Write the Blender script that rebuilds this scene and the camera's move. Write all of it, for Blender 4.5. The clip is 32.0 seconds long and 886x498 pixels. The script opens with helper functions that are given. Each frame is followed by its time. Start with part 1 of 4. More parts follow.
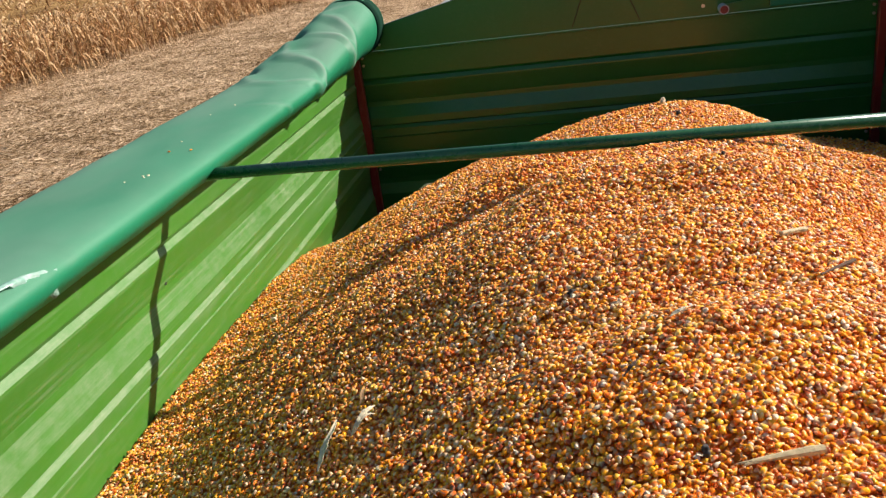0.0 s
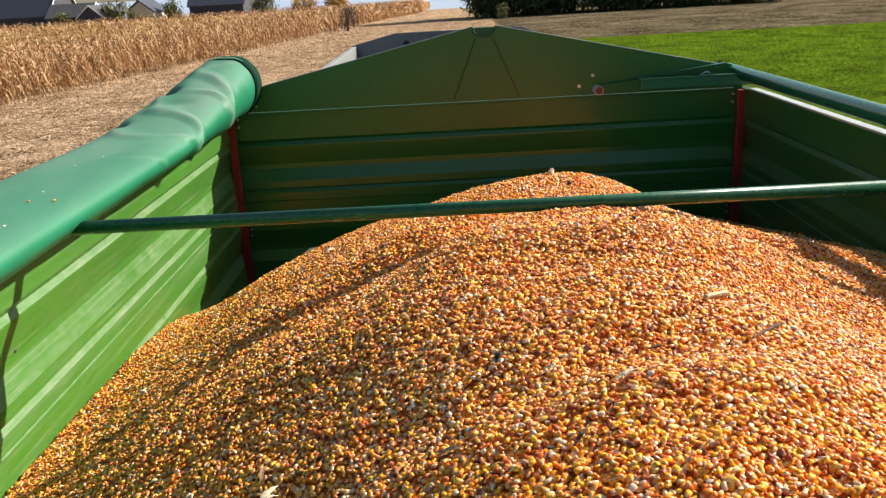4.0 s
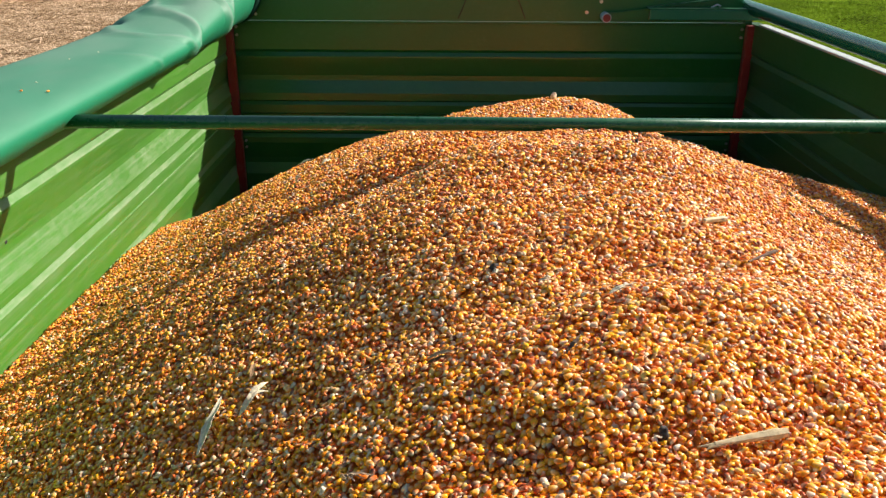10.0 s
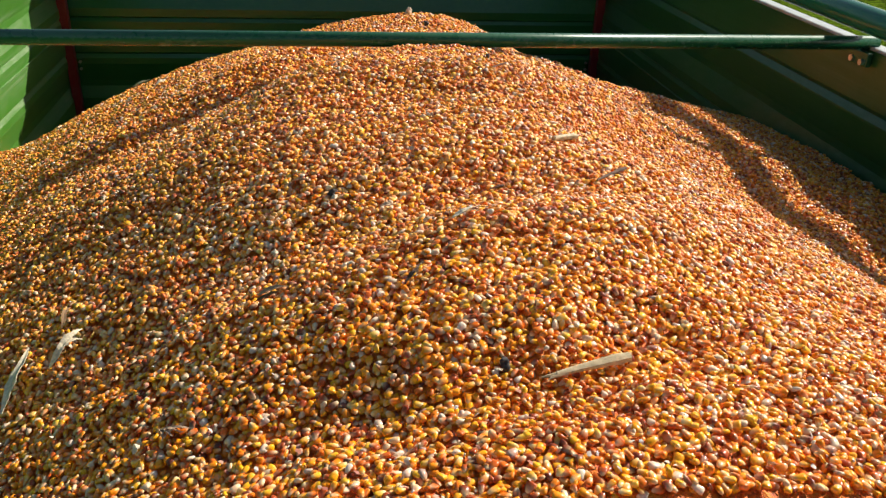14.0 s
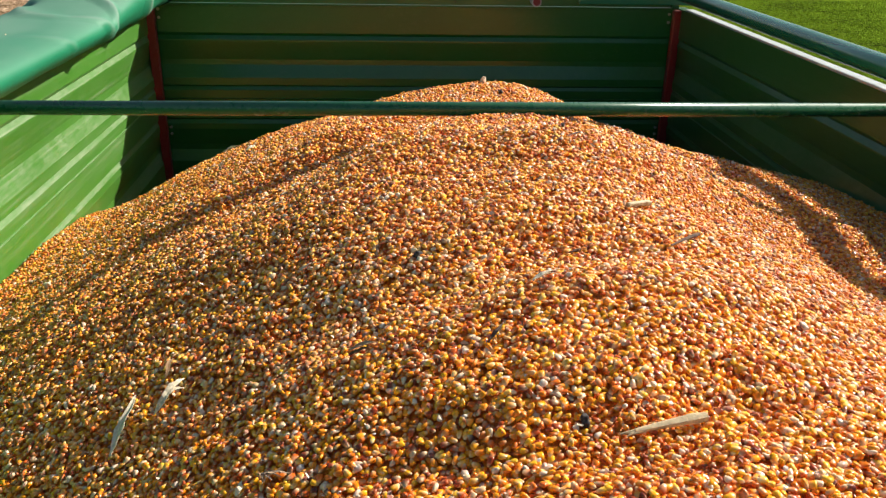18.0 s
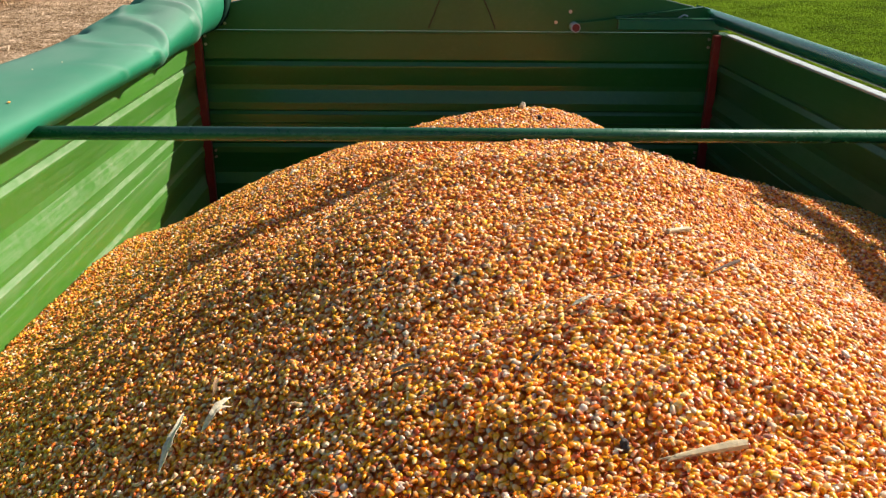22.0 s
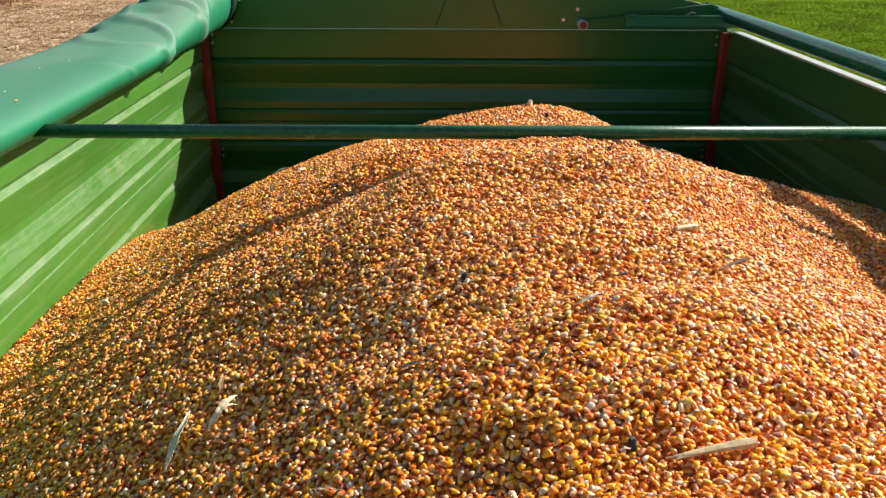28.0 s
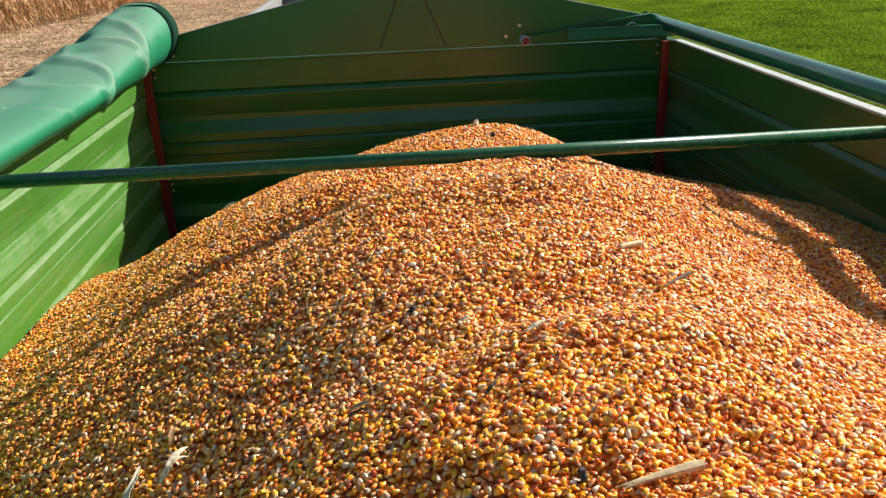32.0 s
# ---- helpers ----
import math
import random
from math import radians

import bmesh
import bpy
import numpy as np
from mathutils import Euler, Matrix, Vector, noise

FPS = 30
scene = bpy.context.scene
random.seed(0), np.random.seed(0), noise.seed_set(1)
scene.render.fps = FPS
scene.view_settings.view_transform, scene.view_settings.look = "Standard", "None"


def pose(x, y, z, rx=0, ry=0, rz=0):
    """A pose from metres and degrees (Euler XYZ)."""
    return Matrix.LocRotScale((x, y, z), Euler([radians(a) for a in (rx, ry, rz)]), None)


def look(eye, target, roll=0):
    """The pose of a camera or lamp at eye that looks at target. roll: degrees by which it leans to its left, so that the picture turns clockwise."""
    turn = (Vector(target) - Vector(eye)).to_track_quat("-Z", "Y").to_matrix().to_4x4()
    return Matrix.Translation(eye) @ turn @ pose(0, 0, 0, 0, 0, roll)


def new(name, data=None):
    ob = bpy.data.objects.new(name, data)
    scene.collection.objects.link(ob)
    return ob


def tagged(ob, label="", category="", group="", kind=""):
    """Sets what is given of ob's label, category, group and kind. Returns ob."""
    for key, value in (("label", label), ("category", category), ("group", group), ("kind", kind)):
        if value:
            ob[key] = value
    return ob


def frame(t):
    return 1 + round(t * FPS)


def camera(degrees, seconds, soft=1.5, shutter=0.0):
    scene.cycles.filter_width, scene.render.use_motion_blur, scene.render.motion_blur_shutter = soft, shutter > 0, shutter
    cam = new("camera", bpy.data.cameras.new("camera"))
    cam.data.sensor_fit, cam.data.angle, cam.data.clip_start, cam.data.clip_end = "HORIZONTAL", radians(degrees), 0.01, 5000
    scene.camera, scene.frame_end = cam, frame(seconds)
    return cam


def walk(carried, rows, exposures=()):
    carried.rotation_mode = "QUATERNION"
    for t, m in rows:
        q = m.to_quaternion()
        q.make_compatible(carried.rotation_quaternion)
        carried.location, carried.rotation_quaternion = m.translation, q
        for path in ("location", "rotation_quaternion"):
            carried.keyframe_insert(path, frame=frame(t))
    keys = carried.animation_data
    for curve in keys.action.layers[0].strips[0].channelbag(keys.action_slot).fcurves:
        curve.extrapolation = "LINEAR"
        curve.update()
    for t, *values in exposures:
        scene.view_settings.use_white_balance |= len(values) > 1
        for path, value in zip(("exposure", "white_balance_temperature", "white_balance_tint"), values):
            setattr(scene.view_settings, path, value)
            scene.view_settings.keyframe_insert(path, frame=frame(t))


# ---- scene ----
# the camera: seconds, eye, then yaw (left), pitch (up) and roll in degrees
cam = camera(56.51, 32.0, 1.35)
PATH = [
    (0, -0.048, -0.802, 3.262, 11.99, -22.10, -7.92),
    (0.5, -0.149, -0.774, 3.248, 11.46, -23.19, -6.74),
    (1, -0.206, -0.754, 3.225, 9.57, -22.26, -4.62),
    (1.5, -0.164, -0.713, 3.198, 2.39, -19.95, -3.70),
    (2, -0.163, -0.726, 3.211, 1.55, -18.91, -3.52),
    (2.5, -0.164, -0.725, 3.208, 1.29, -17.97, -3.44),
    (3, -0.163, -0.724, 3.206, 1.10, -17.85, -3.28),
    (3.5, -0.162, -0.722, 3.206, 0.98, -17.74, -3.24),
    (5.5, -0.166, -0.720, 3.199, 0.68, -17.89, -2.79),
    (6, -0.169, -0.716, 3.185, 0.77, -18.21, -2.68),
    (6.5, -0.172, -0.723, 3.190, 0.59, -18.24, -2.11),
    (7, -0.173, -0.727, 3.191, 0.62, -18.21, -1.91),
    (7.5, -0.169, -0.725, 3.188, 0.61, -18.06, -1.96),
    (8, -0.171, -0.722, 3.180, 0.45, -18.54, -1.61),
    (8.5, -0.176, -0.727, 3.176, 0.27, -19.67, -0.93),
    (9, -0.177, -0.726, 3.173, 0.36, -21.12, -0.31),
    (9.5, -0.176, -0.723, 3.169, 0.45, -22.56, 0.12),
    (10, -0.175, -0.724, 3.172, 0.32, -22.63, 0.30),
    (10.5, -0.176, -0.726, 3.172, 0.54, -22.98, 0.51),
    (11, -0.177, -0.724, 3.168, 1.17, -23.51, 0.39),
    (11.5, -0.173, -0.723, 3.174, 1.14, -23.46, 0.25),
    (12, -0.173, -0.724, 3.174, 1.17, -23.50, 0.01),
    (12.5, -0.168, -0.719, 3.174, 1.00, -23.41, -0.12),
    (13, -0.136, -0.673, 3.160, -2.22, -23.47, 0.33),
    (13.5, -0.123, -0.652, 3.146, -7.75, -24.79, 1.82),
    (14, -0.122, -0.648, 3.137, -9.42, -27.57, 2.64),
    (14.5, -0.131, -0.670, 3.163, -9.10, -26.79, 2.36),
    (15, -0.144, -0.689, 3.171, -8.43, -23.80, 1.94),
    (15.5, -0.149, -0.695, 3.166, -5.91, -23.37, 1.30),
    (17.5, -0.150, -0.698, 3.164, -4.40, -23.59, 1.15),
    (18, -0.151, -0.699, 3.165, -4.30, -23.58, 1.21),
    (18.5, -0.155, -0.708, 3.172, -4.17, -23.30, 1.22),
    (19, -0.155, -0.713, 3.178, -3.54, -22.54, 1.08),
    (19.5, -0.160, -0.714, 3.173, -3.13, -22.45, 1.08),
    (20, -0.162, -0.718, 3.172, -2.31, -22.40, 0.94),
    (20.5, -0.162, -0.717, 3.171, -1.73, -22.41, 0.83),
    (21, -0.162, -0.719, 3.174, -1.67, -22.42, 0.60),
    (21.5, -0.162, -0.721, 3.175, -1.58, -22.44, 0.70),
    (22, -0.159, -0.718, 3.177, -1.53, -22.08, 0.63),
    (22.5, -0.157, -0.719, 3.182, -1.46, -22.07, 0.45),
    (23, -0.162, -0.717, 3.172, -1.57, -22.02, 0.78),
    (23.5, -0.161, -0.714, 3.167, -1.48, -22.00, 0.71),
    (24, -0.160, -0.712, 3.168, -1.42, -22.07, 0.60),
    (24.5, -0.158, -0.713, 3.170, -1.30, -22.07, 0.42),
    (25, -0.158, -0.714, 3.174, -1.30, -22.09, 0.37),
    (25.5, -0.157, -0.713, 3.173, -1.30, -22.11, 0.26),
    (27.5, -0.159, -0.715, 3.173, -1.02, -22.10, 0.30),
    (28, -0.158, -0.714, 3.173, -0.99, -22.16, 0.40),
    (28.5, -0.157, -0.713, 3.173, -0.96, -22.17, 0.42),
    (29, -0.157, -0.716, 3.175, -0.98, -22.16, 0.48),
    (29.5, -0.147, -0.709, 3.180, -0.85, -22.08, 0.29),
    (30, -0.120, -0.691, 3.195, -2.85, -21.12, -1.43),
    (30.5, -0.121, -0.691, 3.195, -3.80, -21.18, -1.86),
    (31, -0.122, -0.692, 3.195, -3.96, -21.20, -2.23),
    (31.5, -0.124, -0.693, 3.192, -3.79, -21.21, -2.60),
    (32, -0.128, -0.700, 3.195, -3.68, -21.18, -2.30),
    ]


def held(x, y, z, yaw, pitch, roll):
    a, b = radians(yaw), radians(pitch)
    way = Vector((-math.sin(a) * math.cos(b), math.cos(a) * math.cos(b), math.sin(b)))
    return look((x, y, z), Vector((x, y, z)) + 2 * way, roll)


STOPS = [(0.0, 0.55), (1.0, 0.67), (3.0, 0.71), (6.0, 0.72), (12.0, 0.72), (13.0, 0.64), (13.5, 0.5), (14.0, 0.43), (14.5, 0.47), (15.0, 0.59), (15.5, 0.67), (18.0, 0.65), (32.0, 0.67)]
walk(cam, [(t, held(*p)) for t, *p in PATH], STOPS)

# ---- sky and sun ----
SUN_EL, SUN_AZ = radians(33.5), radians(60.5)     # azimuth from +y towards +x
world = bpy.data.worlds.new("world")
scene.world = world
world.use_nodes = True
wn = world.node_tree
sky = wn.nodes.new("ShaderNodeTexSky")
sky.sky_type, sky.sun_disc = "NISHITA", False
sky.sun_elevation, sky.sun_rotation = SUN_EL, SUN_AZ
wn.nodes["Background"].inputs[1].default_value = 0.068
wn.links.new(sky.outputs[0], wn.nodes["Background"].inputs[0])
sun = new("sun", bpy.data.lights.new("sun", "SUN"))
sun.data.energy, sun.data.angle, sun.data.color = 5.0, radians(0.5), (1, 0.93, 0.82)
TO_SUN = Vector((math.sin(SUN_AZ) * math.cos(SUN_EL), math.cos(SUN_AZ) * math.cos(SUN_EL), math.sin(SUN_EL)))
sun.matrix_world = look(TO_SUN * 50, (0, 0, 0))

GROUND = -0.5      # the field's level; the trailer's side walls end at 2.70
rng = np.random.default_rng(7)


# ---- materials ----
class Mat:
    """A node material with short calls for its nodes."""

    def __init__(self, name, rough=0.5, metal=0.0, spec=0.5):
        self.m = bpy.data.materials.new(name)
        self.m.use_nodes = True
        self.t = self.m.node_tree
        self.b = self.t.nodes["Principled BSDF"]
        self.b.inputs["Roughness"].default_value = rough
        self.b.inputs["Metallic"].default_value = metal
        self.b.inputs["Specular IOR Level"].default_value = spec
        self.co = self.t.nodes.new("ShaderNodeTexCoord").outputs["Object"]

    def link(self, a, b):
        self.t.links.new(a, b)

    def put(self, socket, value):
        if isinstance(value, (int, float)):
            self.b.inputs[socket].default_value = value
        elif isinstance(value, tuple):
            self.b.inputs[socket].default_value = (*value, 1)
        else:
            self.link(value, self.b.inputs[socket])

    def stretch(self, sx, sy, sz, turn=0.0):
        n = self.t.nodes.new("ShaderNodeMapping")
        n.inputs["Scale"].default_value = (sx, sy, sz)
        n.inputs["Rotation"].default_value = (0, 0, turn)
        self.link(self.co, n.inputs[0])
        return n.outputs[0]

    def noise(self, scale, detail=4.0, rough=0.55, at=None, lo=0.3, hi=0.7):
        n = self.t.nodes.new("ShaderNodeTexNoise")
        n.inputs["Scale"].default_value, n.inputs["Detail"].default_value, n.inputs["Roughness"].default_value = scale, detail, rough
        self.link(at or self.co, n.inputs["Vector"])
        r = self.t.nodes.new("ShaderNodeMapRange")
        r.inputs["From Min"].default_value, r.inputs["From Max"].default_value = lo, hi
        self.link(n.outputs[0], r.inputs[0])
        return r.outputs[0]

    def ramp(self, value, stops):
        n = self.t.nodes.new("ShaderNodeValToRGB")
        e = n.color_ramp.elements
        while len(e) < len(stops):
            e.new(0.5)
        for el, (p, c) in zip(e, stops):
            el.position, el.color = p, (*c, 1)
        self.link(value, n.inputs[0])
        return n.outputs[0]

    def mix(self, f, a, b, how="MIX"):
        n = self.t.nodes.new("ShaderNodeMix")
        n.data_type, n.blend_type = "RGBA", how
        for s, v in ((n.inputs[0], f), (n.inputs[6], a), (n.inputs[7], b)):
            if isinstance(v, (int, float)):
                s.default_value = v
            elif isinstance(v, tuple):
                s.default_value = (*v, 1)
            else:
                self.link(v, s)
        return n.outputs[2]

    def math(self, how, a, b=0.0):
        n = self.t.nodes.new("ShaderNodeMath")
        n.operation = how
        for s, v in zip(n.inputs, (a, b)):
            if isinstance(v, (int, float)):
                s.default_value = v
            else:
                self.link(v, s)
        return n.outputs[0]

    def bump(self, height, strength=0.3, distance=0.01):
        n = self.t.nodes.new("ShaderNodeBump")
        n.inputs["Strength"].default_value, n.inputs["Distance"].default_value = strength, distance
        self.link(height, n.inputs["Height"])
        self.link(n.outputs[0], self.b.inputs["Normal"])

    def attr(self, name):
        n = self.t.nodes.new("ShaderNodeAttribute")
        n.attribute_name = name
        return n.outputs["Fac"]

    def island(self):
        return self.t.nodes.new("ShaderNodeNewGeometry").outputs["Random Per Island"]

    def thing(self):
        return self.t.nodes.new("ShaderNodeObjectInfo").outputs["Random"]


def kernel_material():
    m = Mat("maize_kernel", 0.32, spec=0.28)
    r = m.math("FRACT", m.math("ADD", m.island(), m.thing()))
    body = m.ramp(r, [(0.0, (0.1, 0.018, 0.012)), (0.07, (0.38, 0.052, 0.01)), (0.18, (0.76, 0.15, 0.006)), (0.38, (0.95, 0.29, 0.004)), (0.62, (1.0, 0.4, 0.004)), (0.8, (1.0, 0.5, 0.006)), (0.89, (1.0, 0.58, 0.03)), (0.905, (0.92, 0.67, 0.36)), (0.98, (0.86, 0.76, 0.58)), (1.0, (0.28, 0.055, 0.03))])
    tint = m.noise(210, 2, lo=0.4, hi=0.65)
    body = m.mix(m.math("MULTIPLY", tint, 0.36), body, (0.7, 0.1, 0.001))
    m.put("Base Color", m.mix(m.attr("pale"), body, (0.93, 0.73, 0.4)))
    m.put("Roughness", m.noise(150, 2, lo=0.0, hi=1.9))
    m.b.inputs["Coat Weight"].default_value = 0.13
    m.b.inputs["Coat Roughness"].default_value = 0.1
    return m.m


def bed_material():
    m = Mat("kernel_bed", 0.6)
    m.put("Base Color", m.ramp(m.noise(170, 3), [(0, (0.42, 0.06, 0.002)), (0.5, (0.8, 0.18, 0.003)), (1, (0.95, 0.32, 0.006))]))
    m.bump(m.noise(170, 3), 0.8, 0.006)
    return m.m


def paint(name, rgb, dust, amount=1.0, rough=0.28):
    """Sprayed paint on sheet metal with dust, runs and scratches."""
    m = Mat(name, rough)
    fine = m.noise(70, 5, 0.7, at=m.stretch(1, 0.3, 1), lo=0.38, hi=0.66)
    wide = m.math("MULTIPLY", m.noise(4.5, 5, 0.65, lo=-0.1, hi=0.8), m.noise(30, 5, 0.7, at=m.stretch(1, 0.6, 1), lo=0.2, hi=0.55))
    scratch = m.noise(90, 3, 0.6, at=m.stretch(1, 0.03, 1.6), lo=0.6, hi=0.72)
    drip = m.noise(30, 3, 0.6, at=m.stretch(1, 1, 0.05), lo=0.58, hi=0.75)
    base = m.mix(m.noise(1.3, 3), tuple(c * 0.86 for c in rgb), tuple(c * 1.1 for c in rgb))
    split = m.t.nodes.new("ShaderNodeSeparateXYZ")
    m.link(m.t.nodes.new("ShaderNodeNewGeometry").outputs["Normal"], split.inputs[0])
    ledge = m.math("MINIMUM", m.math("MULTIPLY", m.math("MAXIMUM", split.outputs[2], 0.0), 1.5), 1.0)       # dust settles on what faces up
    fine = m.math("MULTIPLY", m.math("ADD", m.math("MULTIPLY", fine, 0.6), 0.4), m.math("ADD", m.math("MULTIPLY", ledge, 1.1), 0.26))
    dirt = m.math("MINIMUM", m.math("ADD", m.math("MULTIPLY", m.math("MULTIPLY", fine, wide), 0.8 * amount), m.math("MULTIPLY", m.math("MAXIMUM", scratch, m.math("MULTIPLY", drip, 0.4)), 0.2 * amount)), 0.85)
    streak = m.math("MULTIPLY", m.noise(42, 4, 0.7, at=m.stretch(1, 0.012, 1.6), lo=0.5, hi=0.68), m.noise(5, 3, 0.6, lo=0.3, hi=0.65))
    dirt = m.math("MINIMUM", m.math("ADD", dirt, m.math("MULTIPLY", streak, 0.4 * amount)), 0.85)
    speck = m.math("MULTIPLY", m.noise(130, 3, 0.6, lo=0.62, hi=0.7), m.noise(6, 3, lo=0.4, hi=0.65))
    m.put("Base Color", m.mix(m.math("MULTIPLY", speck, 0.6 * amount), m.mix(dirt, base, dust), tuple(0.6 * c for c in dust)))
    m.put("Roughness", m.math("ADD", m.math("MULTIPLY", dirt, 0.45), rough))
    m.bump(m.noise(7, 3), 0.05, 0.01)
    return m.m


def tarp_material():
    m = Mat("tarpaulin", 0.5, spec=0.35)
    cloud = m.noise(3.0, 4, 0.6, at=m.stretch(1, 0.4, 1))
    base = m.mix(m.noise(2.2, 3), (0.008, 0.175, 0.08), (0.015, 0.215, 0.105))
    split = m.t.nodes.new("ShaderNodeSeparateXYZ")
    m.link(m.t.nodes.new("ShaderNodeNewGeometry").outputs["Normal"], split.inputs[0])
    ledge = m.math("POWER", m.math("MAXIMUM", split.outputs[2], 0.0), 2.0)       # dust lies on what faces up
    dust = m.math("ADD", m.math("MULTIPLY", m.math("MULTIPLY", m.math("ADD", cloud, 0.5), ledge), 0.36), m.math("MULTIPLY", m.noise(320, 3, lo=0.62, hi=0.8), 0.25))
    dust = m.math("MINIMUM", m.math("ADD", dust, m.math("MULTIPLY", m.attr("worn"), 0.4)), 0.85)
    m.put("Base Color", m.mix(dust, base, (0.27, 0.33, 0.28)))
    m.put("Roughness", m.math("ADD", m.math("MULTIPLY", dust, 0.5), 0.5))
    m.bump(m.noise(900, 1), 0.06, 0.001)
    return m.m


def straw_material(name, lo, hi, dark):
    m = Mat(name, 0.8, spec=0.1)
    r = m.math("FRACT", m.math("ADD", m.island(), m.thing()))
    base = m.ramp(r, [(0, dark), (0.25, lo), (0.75, hi), (1, tuple(min(1, c * 1.15) for c in hi))])
    m.put("Base Color", m.mix(m.math("MULTIPLY", m.noise(60, 3, at=m.stretch(1, 1, 0.25)), 0.3), base, dark))
    return m.m


def field_material(name, colours, scale, bump=0.5, row=None, along=0.9):
    """Ground at three scales: patches, clods or litter, and grain; row: the spacing of drilled or ploughed rows."""
    m = Mat(name, 0.95, spec=0.0)
    f = m.noise(scale, 6, 0.72, at=m.stretch(1, along, 1))
    g = m.noise(scale * 0.07, 4, 0.6)
    v = m.math("ADD", m.math("MULTIPLY", f, 0.7), m.math("MULTIPLY", g, 0.3))
    h = f
    if row:
        w = m.t.nodes.new("ShaderNodeTexWave")
        w.inputs["Scale"].default_value, w.inputs["Distortion"].default_value = 0.314 / row, 1.2
        w.inputs["Detail"].default_value, w.inputs["Detail Scale"].default_value = 3, 6
        m.link(m.co, w.inputs["Vector"])
        v = m.math("ADD", m.math("MULTIPLY", v, 0.75), m.math("MULTIPLY", w.outputs["Fac"], 0.25))
        h = m.math("ADD", f, w.outputs["Fac"])
    m.put("Base Color", m.ramp(v, [(0.28, colours[0]), (0.5, colours[1]), (0.74, colours[2])]))
    m.bump(h, bump, 0.06)
    return m.m


def simple(name, rgb, rough=0.5, metal=0.0, vary=0.25, scale=12):
    m = Mat(name, rough, metal)
    m.put("Base Color", m.mix(m.noise(scale, 5, 0.6), tuple(c * (1 - vary) for c in rgb), tuple(min(1, c * (1 + vary)) for c in rgb)))
    m.bump(m.noise(scale * 4, 3), 0.1, 0.004)
    return m.m


KERNEL, BED = kernel_material(), bed_material()
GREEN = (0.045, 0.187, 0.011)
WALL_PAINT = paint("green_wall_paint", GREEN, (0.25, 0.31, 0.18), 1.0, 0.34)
# the same wall green, darkened in its colour for the shaded right side
SHADED_PAINT = paint("shaded_green_wall_paint", (0.011, 0.085, 0.016), (0.22, 0.3, 0.22), 0.3, 0.28)
SHEET_PAINT = paint("green_sheet_paint", (0.006, 0.11, 0.018), (0.2, 0.28, 0.18), 0.16, 0.28)
TUBE_PAINT = paint("green_tube_paint", (0.01, 0.095, 0.036), (0.25, 0.3, 0.25), 0.12, 0.26)
for m_, gloss in ((SHEET_PAINT, 0.6), (TUBE_PAINT, 0.4)):
    m_.node_tree.nodes["Principled BSDF"].inputs["Specular IOR Level"].default_value = gloss
RED_PAINT = paint("red_post_paint", (0.17, 0.008, 0.01), (0.3, 0.2, 0.15), 0.35, 0.35)
TARP = tarp_material()
CLOD_GREEN = simple("rusty_green_weld", (0.025, 0.035, 0.012), 0.6)
ZINC = simple("zinc_plated_steel", (0.55, 0.55, 0.53), 0.35, 0.9)
RIM = simple("pale_metal_and_glare", (0.4, 0.43, 0.43), 0.75, 0.0, 0.2, 30)
RUBBER = simple("black_rubber", (0.02, 0.02, 0.02), 0.8)
STRAW = straw_material("dry_straw", (0.45, 0.29, 0.16), (0.82, 0.6, 0.4), (0.14, 0.075, 0.035))
LEAF = straw_material("dry_maize_leaf", (0.44, 0.24, 0.11), (0.76, 0.52, 0.29), (0.2, 0.085, 0.035))
STALK = straw_material("dry_maize_stalk", (0.36, 0.2, 0.08), (0.52, 0.34, 0.15), (0.2, 0.1, 0.04))
PITH = simple("cut_stalk_pith", (0.52, 0.4, 0.22), 0.75, 0, 0.35, 120)
DARK_STRAW = simple("weathered_stalk", (0.1, 0.058, 0.036), 0.95, 0, 0.4, 60)


# ---- helpers ----
def mesh_object(name, verts, faces, material, parent=None, label="", smooth=False):
    me = bpy.data.meshes.new(name)
    me.from_pydata([tuple(v) for v in verts], [], faces)
    me.materials.append(material)
    if smooth:
        me.shade_smooth()
    ob = new(name, me)
    ob.parent = parent
    if label:
        ob["label"] = label
    return ob


def part(name, bm, material, parent=None, label="", smooth=False):
    bmesh.ops.recalc_face_normals(bm, faces=bm.faces)
    me = bpy.data.meshes.new(name)
    bm.to_mesh(me)
    bm.free()
    me.materials.append(material)
    if smooth:
        me.shade_smooth()
    ob = new(name, me)
    ob.parent = parent
    if label:
        ob["label"] = label
    return ob


def empty(name, label, category, at=(0, 0, 0), group="", kind=""):
    ob = new(name)
    ob.location = at
    ob.empty_display_size = 0.2
    return tagged(ob, label, category, group, kind)


def block(lo, hi, bevel=0.004):
    bm = bmesh.new()
    bmesh.ops.create_cube(bm, size=1)
    for v in bm.verts:
        v.co = [lo[i] + (v.co[i] + 0.5) * (hi[i] - lo[i]) for i in range(3)]
    if bevel:
        bmesh.ops.bevel(bm, geom=bm.edges[:], offset=bevel, segments=2, affect="EDGES", profile=0.5)
    return bm


